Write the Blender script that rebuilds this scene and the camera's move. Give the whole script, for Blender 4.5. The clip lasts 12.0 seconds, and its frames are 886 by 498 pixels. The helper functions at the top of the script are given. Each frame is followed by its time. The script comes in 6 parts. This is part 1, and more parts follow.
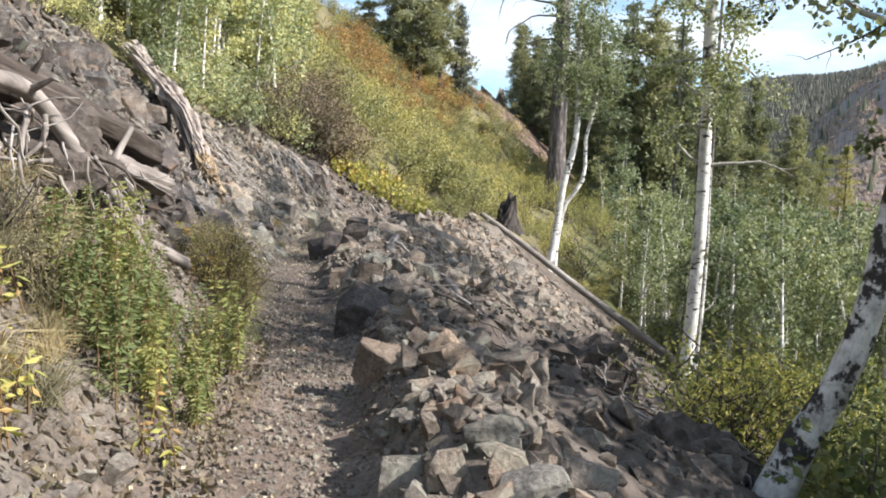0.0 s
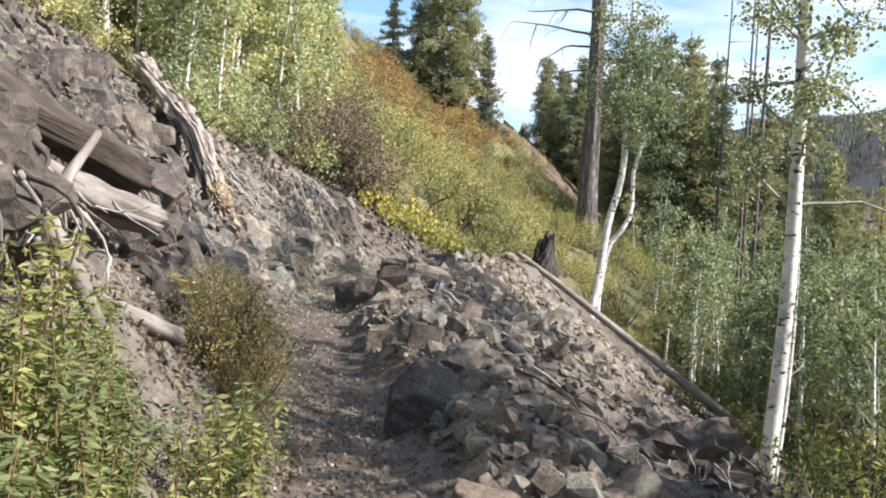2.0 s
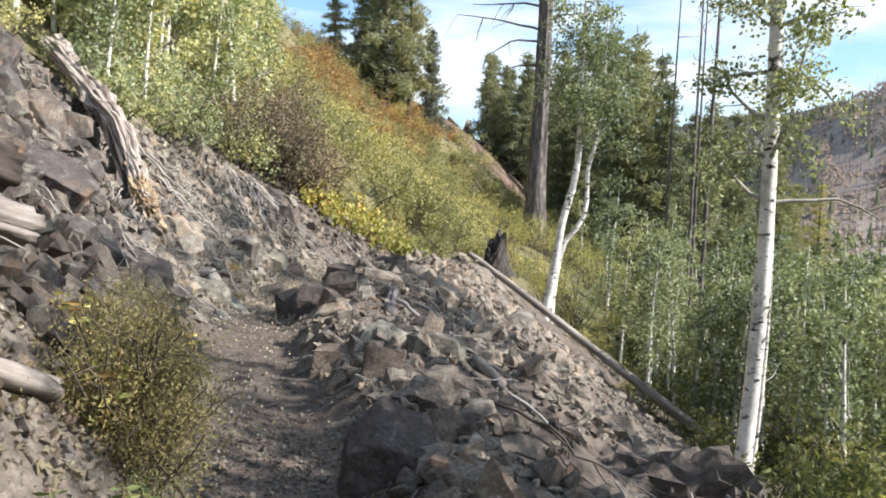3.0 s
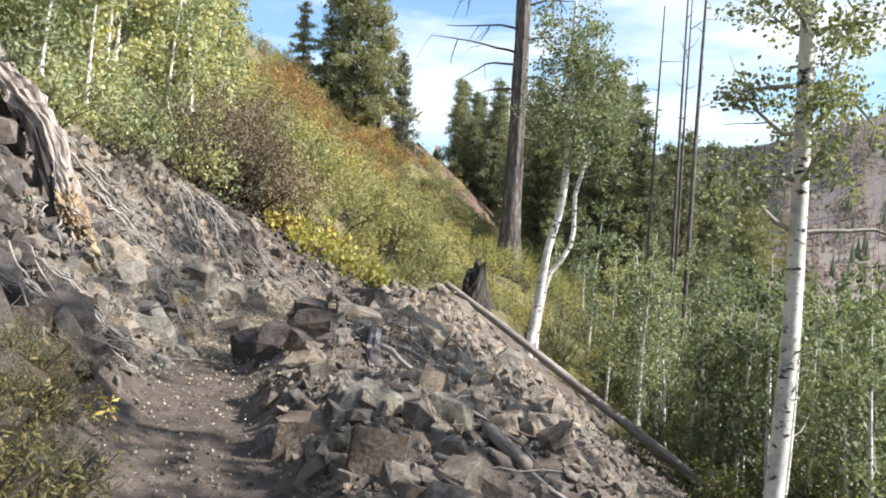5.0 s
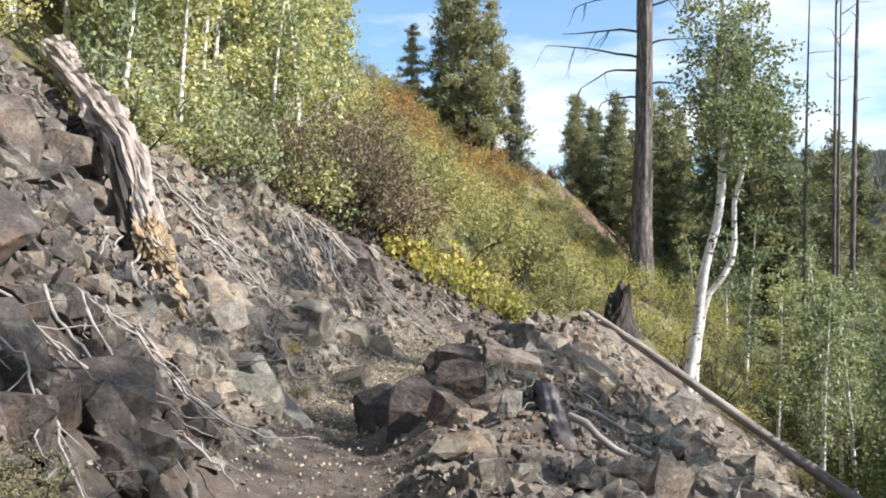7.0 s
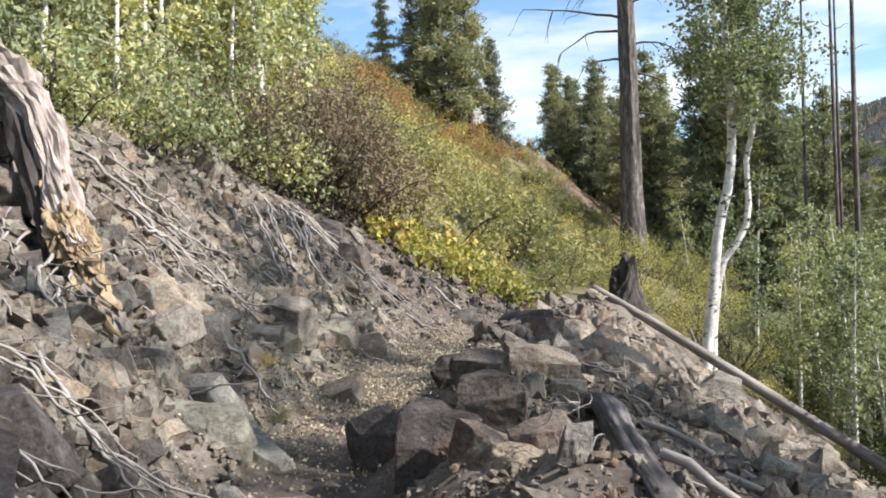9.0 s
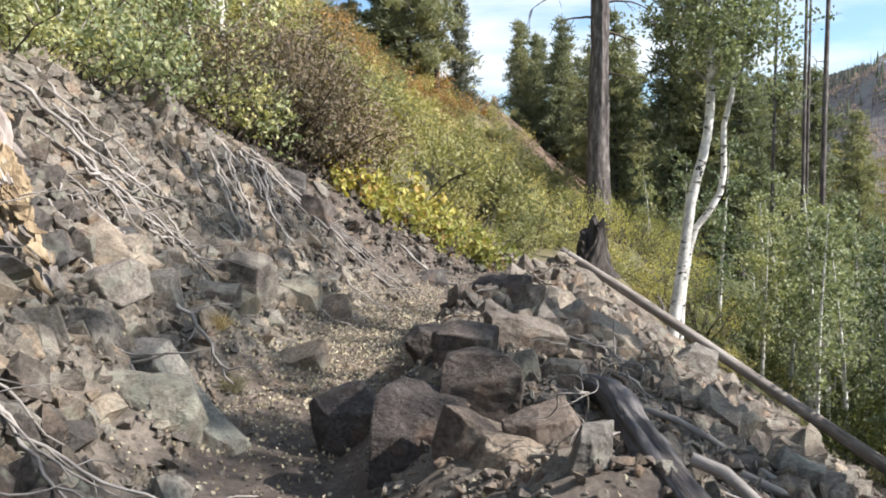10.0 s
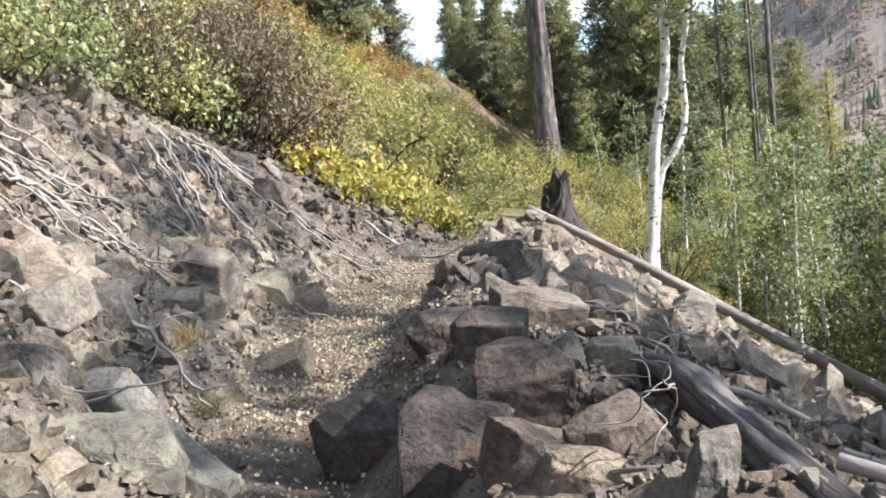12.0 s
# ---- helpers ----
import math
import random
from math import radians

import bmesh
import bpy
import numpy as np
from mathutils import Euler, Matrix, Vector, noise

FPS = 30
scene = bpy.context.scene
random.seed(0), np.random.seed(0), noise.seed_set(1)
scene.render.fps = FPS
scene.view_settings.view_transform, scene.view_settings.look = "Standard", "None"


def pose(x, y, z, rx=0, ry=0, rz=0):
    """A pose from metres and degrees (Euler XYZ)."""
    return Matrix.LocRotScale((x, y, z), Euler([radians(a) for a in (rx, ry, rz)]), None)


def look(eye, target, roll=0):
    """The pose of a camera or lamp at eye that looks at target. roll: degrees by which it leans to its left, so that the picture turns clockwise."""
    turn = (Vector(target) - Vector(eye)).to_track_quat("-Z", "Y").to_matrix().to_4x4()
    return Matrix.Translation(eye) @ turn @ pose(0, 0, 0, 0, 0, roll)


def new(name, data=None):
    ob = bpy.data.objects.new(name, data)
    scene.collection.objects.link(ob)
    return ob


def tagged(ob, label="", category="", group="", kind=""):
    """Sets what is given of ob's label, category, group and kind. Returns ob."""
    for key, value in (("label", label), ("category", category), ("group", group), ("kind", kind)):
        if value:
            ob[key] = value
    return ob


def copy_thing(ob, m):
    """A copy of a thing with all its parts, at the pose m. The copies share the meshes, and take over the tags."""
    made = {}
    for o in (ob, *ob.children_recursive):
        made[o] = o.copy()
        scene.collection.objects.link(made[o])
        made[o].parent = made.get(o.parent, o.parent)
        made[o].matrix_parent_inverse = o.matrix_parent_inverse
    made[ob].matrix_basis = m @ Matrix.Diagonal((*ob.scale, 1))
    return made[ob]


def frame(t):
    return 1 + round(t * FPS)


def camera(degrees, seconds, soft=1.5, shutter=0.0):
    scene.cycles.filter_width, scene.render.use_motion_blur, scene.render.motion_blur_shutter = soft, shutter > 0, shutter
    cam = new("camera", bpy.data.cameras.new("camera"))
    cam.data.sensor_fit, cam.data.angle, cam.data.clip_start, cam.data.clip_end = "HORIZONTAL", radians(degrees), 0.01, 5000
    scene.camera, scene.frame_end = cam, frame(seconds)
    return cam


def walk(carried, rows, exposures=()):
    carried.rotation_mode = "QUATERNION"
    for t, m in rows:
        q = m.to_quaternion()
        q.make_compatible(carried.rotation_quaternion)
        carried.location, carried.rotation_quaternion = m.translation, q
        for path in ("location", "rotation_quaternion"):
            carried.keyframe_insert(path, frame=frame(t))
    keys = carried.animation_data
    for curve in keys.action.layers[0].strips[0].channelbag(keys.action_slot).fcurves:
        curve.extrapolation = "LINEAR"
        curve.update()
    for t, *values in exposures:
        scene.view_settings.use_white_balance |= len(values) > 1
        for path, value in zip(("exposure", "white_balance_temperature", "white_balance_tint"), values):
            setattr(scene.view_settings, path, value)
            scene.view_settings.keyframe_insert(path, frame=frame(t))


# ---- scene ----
cam = camera(55.0, 12.0, soft=1.85)
PATH = [
    (0, (0.164, 0.047, 1.371), (0.015, 2.037, 1.247), 1.8),
    (0.5, (-0.051, 0.544, 1.373), (-0.069, 2.539, 1.239), 3.9),
    (1, (-0.254, 1.15, 1.389), (-0.325, 3.148, 1.316), 5.8),
    (1.5, (-0.496, 1.84, 1.389), (-0.65, 3.834, 1.341), 0.7),
    (2, (-0.653, 2.491, 1.422), (-0.837, 4.482, 1.377), 2.9),
    (2.5, (-0.8, 3.111, 1.437), (-0.983, 5.102, 1.384), 1.4),
    (3, (-0.926, 3.8, 1.467), (-0.976, 5.799, 1.423), 2.6),
    (5, (-1.308, 5.81, 1.477), (-1.278, 7.809, 1.502), 3.3),
    (5.5, (-1.477, 6.546, 1.472), (-1.489, 8.545, 1.45), 2.9),
    (6, (-1.669, 7.301, 1.464), (-1.847, 9.293, 1.445), 2.3),
    (6.5, (-1.846, 7.906, 1.501), (-2.008, 9.899, 1.52), -1.3),
    (7, (-1.956, 8.451, 1.497), (-2.188, 10.436, 1.571), 1.1),
    (9, (-2.394, 10.35, 1.535), (-2.579, 12.341, 1.563), -2.2),
    (9.5, (-2.488, 10.717, 1.55), (-2.572, 12.715, 1.586), -0.9),
    (10, (-2.631, 11.079, 1.561), (-2.718, 13.076, 1.484), -0.1),
    (10.5, (-2.753, 11.38, 1.562), (-2.695, 13.375, 1.424), -0.5),
    (11, (-2.858, 11.676, 1.572), (-2.788, 13.666, 1.393), 1.3),
    (11.5, (-2.964, 11.855, 1.583), (-2.896, 13.849, 1.446), -1.0),
    (12, (-2.974, 11.976, 1.58), (-2.946, 13.969, 1.42), -6.2),
]
EXPOSURES = [(0, 1.08), (2.5, 1.14), (5.5, 1.09), (6.5, 1.07), (9, 1.0), (10, 1.03), (10.7, 1.2), (12, 1.38)]
walk(cam, [(t, look(eye, target, roll)) for t, eye, target, roll in PATH], EXPOSURES)

# ---- world, sun and exposure ----
SUN_DIR = Vector((0.86, -0.20, 0.70)).normalized()  # towards the sun
sun_el = math.asin(SUN_DIR.z)
world = bpy.data.worlds.new("sky")
scene.world = world
world.use_nodes = True
wn, wl = world.node_tree.nodes, world.node_tree.links
sky = wn.new("ShaderNodeTexSky")
sky.sky_type, sky.sun_disc = "NISHITA", False
sky.sun_elevation, sky.sun_rotation = sun_el, math.atan2(SUN_DIR.x, SUN_DIR.y)
sky.air_density, sky.dust_density = 1.0, 1.2
wtc, wmap = wn.new("ShaderNodeTexCoord"), wn.new("ShaderNodeMapping")
wmap.inputs["Scale"].default_value = (1.6, 1.6, 6.5)
wcloud = wn.new("ShaderNodeTexNoise")
wcloud.inputs["Scale"].default_value, wcloud.inputs["Detail"].default_value, wcloud.inputs["Roughness"].default_value = 1.5, 6, 0.55
wramp = wn.new("ShaderNodeValToRGB")
wramp.color_ramp.elements[0].position, wramp.color_ramp.elements[1].position = 0.46, 0.64
wmix = wn.new("ShaderNodeMix")
wmix.data_type = "RGBA"
wmix.inputs["B"].default_value = (10.4, 11.0, 11.6, 1)
wl.new(wtc.outputs["Generated"], wmap.inputs["Vector"])
wl.new(wmap.outputs["Vector"], wcloud.inputs["Vector"])
wl.new(wcloud.outputs["Fac"], wramp.inputs["Fac"])
wl.new(wramp.outputs["Color"], wmix.inputs["Factor"])
wgain = wn.new("ShaderNodeMix")
wgain.data_type, wgain.blend_type = "RGBA", "MULTIPLY"
wgain.inputs["Factor"].default_value = 1.0
wgain.inputs["B"].default_value = (1.8, 2.1, 2.3, 1)
wl.new(sky.outputs["Color"], wgain.inputs["A"])
wl.new(wgain.outputs["Result"], wmix.inputs["A"])
wl.new(wmix.outputs["Result"], wn["Background"].inputs["Color"])
wn["Background"].inputs["Strength"].default_value = 0.055
sun = new("sun", bpy.data.lights.new("sun", "SUN"))
sun.data.energy, sun.data.angle, sun.data.color = 5.0, radians(0.6), (1.0, 0.945, 0.91)
sun.matrix_world = look(SUN_DIR * 50, (0, 0, 0))


# ---- materials ----
def material(name):
    m = bpy.data.materials.new(name)
    m.use_nodes = True
    m.node_tree.nodes["Principled BSDF"].inputs["Specular IOR Level"].default_value = 0.25
    return m, m.node_tree.nodes, m.node_tree.links, m.node_tree.nodes["Principled BSDF"]


def noise_node(n, l, scale, detail=5, rough=0.6, space="Object", stretch=None):
    tc, nz = n.new("ShaderNodeTexCoord"), n.new("ShaderNodeTexNoise")
    nz.inputs["Scale"].default_value, nz.inputs["Detail"].default_value, nz.inputs["Roughness"].default_value = scale, detail, rough
    if stretch:
        mp = n.new("ShaderNodeMapping")
        mp.inputs["Scale"].default_value = stretch
        l.new(tc.outputs[space], mp.inputs["Vector"])
        l.new(mp.outputs["Vector"], nz.inputs["Vector"])
    else:
        l.new(tc.outputs[space], nz.inputs["Vector"])
    return nz.outputs["Fac"]


def ramp_node(n, l, fac, *stops):
    r = n.new("ShaderNodeValToRGB")
    while len(r.color_ramp.elements) < len(stops):
        r.color_ramp.elements.new(0.5)
    for e, (p, c) in zip(r.color_ramp.elements, stops):
        e.position, e.color = p, (*c, 1) if len(c) == 3 else c
    l.new(fac, r.inputs["Fac"])
    return r.outputs["Color"]


def mix_node(n, l, fac, a, b, blend="MIX"):
    m = n.new("ShaderNodeMix")
    m.data_type, m.blend_type = "RGBA", blend
    for key, v in (("Factor", fac), ("A", a), ("B", b)):
        if isinstance(v, (int, float)):
            m.inputs[key].default_value = v
        elif isinstance(v, tuple):
            m.inputs[key].default_value = (*v, 1)
        else:
            l.new(v, m.inputs[key])
    return m.outputs["Result"]


def bump_node(n, l, bsdf, height, strength, distance):
    b = n.new("ShaderNodeBump")
    b.inputs["Strength"].default_value, b.inputs["Distance"].default_value = strength, distance
    l.new(height, b.inputs["Height"])
    l.new(b.outputs["Normal"], bsdf.inputs["Normal"])


def rock_material(name, dark, mid, light, lichen=0.55, own=True):
    m, n, l, b = material(name)
    big = noise_node(n, l, 3.5, 8, 0.72)
    fine = noise_node(n, l, 38, 6, 0.7)
    col = ramp_node(n, l, big, (0.3, dark), (0.5, mid), (0.72, light))
    speck = ramp_node(n, l, fine, (0.32, (0.5, 0.5, 0.5)), (0.68, (1.36, 1.35, 1.33)))
    col = mix_node(n, l, 1.0, col, speck, "MULTIPLY")
    if own:
        rnd = n.new("ShaderNodeObjectInfo").outputs["Random"]
    else:
        rnd = n.new("ShaderNodeNewGeometry").outputs["Random Per Island"]
    tint = ramp_node(n, l, rnd, (0.0, (0.72, 0.70, 0.68)), (0.35, (1.0, 0.96, 0.92)), (0.6, (0.9, 0.93, 0.93)), (0.8, (1.22, 1.08, 0.92)), (1.0, (1.05, 1.05, 1.0)))
    col = mix_node(n, l, 1.0, col, tint, "MULTIPLY")
    spots = ramp_node(n, l, noise_node(n, l, 7, 3, 0.5), (lichen, (0, 0, 0)), (lichen + 0.12, (1, 1, 1)))
    col = mix_node(n, l, spots, col, mix_node(n, l, 0.45, col, (0.27, 0.28, 0.22)))
    rust = ramp_node(n, l, noise_node(n, l, 2.2, 3, 0.5), (0.60, (0, 0, 0)), (0.74, (0.6, 0.6, 0.6)))
    col = mix_node(n, l, rust, col, (0.24, 0.145, 0.085))
    l.new(col, b.inputs["Base Color"])
    b.inputs["Roughness"].default_value = 0.88
    bump_node(n, l, b, mix_node(n, l, 0.25, noise_node(n, l, 7, 10, 0.74), fine), 0.95, 0.06)
    return m


ROCK = rock_material("weathered basalt", (0.115, 0.104, 0.094), (0.235, 0.214, 0.19), (0.36, 0.332, 0.296))
RUBBLE = rock_material("broken basalt rubble", (0.115, 0.102, 0.088), (0.225, 0.202, 0.174), (0.345, 0.316, 0.276), own=False)
RUBBLE_BROWN = rock_material("brown broken debris rock", (0.088, 0.076, 0.066), (0.19, 0.164, 0.143), (0.34, 0.3, 0.256), own=False)
# Dark bank stone; on the lower and near bank it also holds painted shade.
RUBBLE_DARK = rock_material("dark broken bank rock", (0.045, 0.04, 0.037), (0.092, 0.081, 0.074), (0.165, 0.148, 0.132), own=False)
ROCK_DARK = rock_material("dark brown basalt", (0.055, 0.048, 0.046), (0.105, 0.092, 0.087), (0.175, 0.157, 0.147), 0.62)
ROCK_DULL = rock_material("dull grey-brown basalt", (0.055, 0.049, 0.047), (0.112, 0.101, 0.095), (0.19, 0.173, 0.16), 0.6)
RUBBLE_DULL = rock_material("dull broken basalt", (0.058, 0.052, 0.049), (0.122, 0.11, 0.103), (0.21, 0.191, 0.176), own=False)
ROCK_PALE = rock_material("pale tan weathered rock", (0.13, 0.122, 0.105), (0.215, 0.204, 0.176), (0.31, 0.296, 0.256), 0.5)
ROCK_RUST = rock_material("rust-stained rock", (0.115, 0.092, 0.077), (0.195, 0.161, 0.136), (0.29, 0.252, 0.214), 0.6)
CHIPS = rock_material("pale tan stone chips", (0.16, 0.14, 0.115), (0.30, 0.27, 0.225), (0.46, 0.42, 0.355), own=False)
CLIFF = rock_material("grey outcrop rock", (0.08, 0.066, 0.055), (0.145, 0.12, 0.10), (0.22, 0.19, 0.16))


def leaf_material(name, *colours, thin=0.35):
    m, n, l, b = material(name)
    rnd = n.new("ShaderNodeNewGeometry").outputs["Random Per Island"]
    step = 1.0 / max(1, len(colours) - 1)
    col = ramp_node(n, l, rnd, *[(i * step, c) for i, c in enumerate(colours)])
    mean = tuple(sum(c[k] for c in colours) / len(colours) for k in range(3))
    col = mix_node(n, l, 0.3, col, mean)
    own = n.new("ShaderNodeObjectInfo").outputs["Random"]
    col = mix_node(n, l, 1.0, col, ramp_node(n, l, own, (0.0, (0.58, 0.64, 0.66)), (0.3, (0.85, 0.88, 0.9)), (0.65, (1.08, 1.05, 1.0)), (1.0, (1.30, 1.18, 1.0))), "MULTIPLY")
    l.new(col, b.inputs["Base Color"])
    b.inputs["Roughness"].default_value = 0.65
    tr, mx = n.new("ShaderNodeBsdfTranslucent"), n.new("ShaderNodeMixShader")
    l.new(mix_node(n, l, 1.0, col, (1.25, 1.25, 0.75), "MULTIPLY"), tr.inputs["Color"])
    mx.inputs["Fac"].default_value = thin
    l.new(b.outputs["BSDF"], mx.inputs[1])
    l.new(tr.outputs["BSDF"], mx.inputs[2])
    l.new(mx.outputs["Shader"], n["Material Output"].inputs["Surface"])
    return m


# Darkest and palest stops imitate shaded gaps and sunlit sparkle among the leaves.
LEAF_ASPEN = leaf_material("green aspen leaves with painted sparkle", (0.07, 0.093, 0.046), (0.145, 0.176, 0.09), (0.255, 0.292, 0.17), (0.45, 0.48, 0.34))
LEAF_YELLOWING = leaf_material("yellowing aspen leaves", (0.15, 0.185, 0.10), (0.27, 0.315, 0.175), (0.40, 0.425, 0.24), (0.50, 0.48, 0.25), (0.42, 0.46, 0.33), thin=0.38)
LEAF_OLIVE = leaf_material("olive shrub leaves", (0.20, 0.205, 0.095), (0.27, 0.27, 0.125), (0.34, 0.325, 0.16), (0.25, 0.26, 0.125))
LEAF_GOLD = leaf_material("golden willow leaves", (0.24, 0.235, 0.10), (0.34, 0.32, 0.14), (0.44, 0.40, 0.19), (0.29, 0.30, 0.145))
LEAF_WILLOW = leaf_material("yellow-green willow leaves", (0.24, 0.25, 0.085), (0.36, 0.35, 0.12), (0.48, 0.44, 0.16), (0.30, 0.33, 0.12), thin=0.4)
LEAF_RUST = leaf_material("rusty autumn leaves", (0.22, 0.13, 0.065), (0.34, 0.20, 0.09), (0.40, 0.27, 0.13), (0.26, 0.20, 0.09))
LEAF_BROWN = leaf_material("withered brown leaves", (0.105, 0.082, 0.062), (0.17, 0.132, 0.098), (0.25, 0.20, 0.145), (0.21, 0.185, 0.10), thin=0.25)
LEAF_BRIGHT = leaf_material("yellow and green thimbleberry leaves", (0.20, 0.24, 0.075), (0.33, 0.35, 0.10), (0.54, 0.47, 0.15), (0.27, 0.31, 0.09), (0.40, 0.36, 0.12), (0.50, 0.24, 0.13))
LEAF_WEED = leaf_material("green weed leaves", (0.09, 0.12, 0.046), (0.15, 0.185, 0.068), (0.215, 0.245, 0.095), (0.34, 0.33, 0.15))
LEAF_UNDER = leaf_material("low green undergrowth leaves", (0.06, 0.08, 0.032), (0.105, 0.13, 0.05), (0.17, 0.19, 0.075), (0.26, 0.26, 0.115))
LEAF_FALLEN = leaf_material("dry fallen leaves", (0.40, 0.34, 0.22), (0.50, 0.44, 0.30), (0.33, 0.28, 0.19), (0.60, 0.55, 0.43), thin=0.1)
NEEDLES = leaf_material("pine needles", (0.13, 0.145, 0.085), (0.205, 0.22, 0.13), (0.30, 0.305, 0.18), (0.25, 0.25, 0.165), thin=0.3)
# The haze over the far ridge is put into this greyed needle colour.
NEEDLES_FAR = leaf_material("distant dark conifer needles greyed for haze", (0.075, 0.08, 0.07), (0.11, 0.115, 0.098), (0.15, 0.145, 0.125), thin=0.1)
LEAF_HEATH = leaf_material("olive-brown heath leaves", (0.12, 0.11, 0.052), (0.19, 0.17, 0.08), (0.27, 0.235, 0.12), (0.17, 0.175, 0.075), thin=0.25)
BRUSH_FAR = leaf_material("scorched far brush", (0.15, 0.115, 0.10), (0.22, 0.175, 0.15), (0.30, 0.245, 0.21), (0.17, 0.16, 0.115), thin=0.1)
NEEDLES_PALE = leaf_material("greyish fir needles", (0.085, 0.10, 0.085), (0.13, 0.145, 0.12), (0.17, 0.18, 0.155), thin=0.15)
GRASS_DRY = leaf_material("dry straw grass", (0.26, 0.21, 0.11), (0.38, 0.32, 0.19), (0.20, 0.165, 0.09), (0.46, 0.40, 0.26), thin=0.25)


def wood_material(name, dark, mid, light, scale=9, along=(1, 1, 0.12), bump=0.6):
    m, n, l, b = material(name)
    grain = noise_node(n, l, scale, 7, 0.68, stretch=along)
    patch = noise_node(n, l, 2.3, 4, 0.55)
    col = ramp_node(n, l, grain, (0.28, dark), (0.5, mid), (0.75, light))
    col = mix_node(n, l, ramp_node(n, l, patch, (0.45, (0, 0, 0)), (0.7, (0.75, 0.75, 0.75))), col, mix_node(n, l, 0.5, col, dark))
    l.new(col, b.inputs["Base Color"])
    b.inputs["Roughness"].default_value = 0.85
    bump_node(n, l, b, grain, bump, 0.02)
    return m


GREY_WOOD = wood_material("silvered weathered wood", (0.075, 0.063, 0.055), (0.215, 0.188, 0.165), (0.40, 0.365, 0.33))
OLD_LOG = wood_material("old brown log wood", (0.028, 0.022, 0.019), (0.07, 0.056, 0.047), (0.155, 0.13, 0.112), scale=13, bump=1.0)
SPLIT_WOOD = wood_material("pinkish-grey bleached split wood", (0.10, 0.078, 0.066), (0.30, 0.255, 0.222), (0.50, 0.45, 0.405), scale=14, bump=0.8)
GNARLED = wood_material("dark silvered gnarled wood", (0.03, 0.026, 0.025), (0.105, 0.095, 0.092), (0.24, 0.225, 0.22), scale=11, bump=1.0)
ROTTEN = wood_material("pale broken rotten wood", (0.11, 0.075, 0.045), (0.27, 0.20, 0.122), (0.47, 0.385, 0.25), scale=18, bump=0.9)
PINE_BARK = wood_material("grey-brown scorched pine bark", (0.022, 0.019, 0.018), (0.105, 0.09, 0.083), (0.31, 0.28, 0.26), scale=8, along=(1, 1, 0.2), bump=1.0)
CHAR = wood_material("charred black wood", (0.016, 0.014, 0.013), (0.048, 0.041, 0.037), (0.13, 0.112, 0.10), scale=8, bump=0.9)
TWIG = wood_material("grey twigs and roots", (0.13, 0.115, 0.105), (0.29, 0.265, 0.24), (0.45, 0.415, 0.385), scale=12)
DARK_TWIG = wood_material("dark brown twigs", (0.045, 0.036, 0.03), (0.095, 0.078, 0.064), (0.16, 0.13, 0.105), scale=12)
STEM_ORANGE = wood_material("reddish weed stems", (0.10, 0.06, 0.03), (0.17, 0.105, 0.05), (0.24, 0.17, 0.08), scale=16)


def aspen_bark(name, scarred, base_dark=0.42, along=2.6):
    m, n, l, b = material(name)
    base = ramp_node(n, l, noise_node(n, l, 4, 5, 0.6), (0.3, (base_dark, base_dark * 0.96, base_dark * 0.88)), (0.55, (0.66, 0.645, 0.60)), (0.8, (0.77, 0.76, 0.72)))
    scars = ramp_node(n, l, noise_node(n, l, 5, 5, 0.68, stretch=(0.7, 0.7, along)), (scarred, (0, 0, 0)), (scarred + 0.05, (1, 1, 1)))
    worn = ramp_node(n, l, noise_node(n, l, 1.6, 7, 0.75, stretch=(1, 1, 0.5)), (scarred - 0.03, (0, 0, 0)), (scarred + 0.12, (0.75, 0.75, 0.75)))
    col = mix_node(n, l, worn, base, (0.15, 0.13, 0.11))
    col = mix_node(n, l, scars, col, (0.04, 0.035, 0.032))
    l.new(col, b.inputs["Base Color"])
    b.inputs["Roughness"].default_value = 0.75
    bump_node(n, l, b, mix_node(n, l, 0.5, scars, noise_node(n, l, 14, 6, 0.7)), 0.6, 0.012)
    return m


ASPEN_BARK = aspen_bark("white aspen bark", 0.56, 0.33, 1.5)
ASPEN_SCARRED = aspen_bark("black-scarred aspen bark", 0.495, 0.22, 0.6)


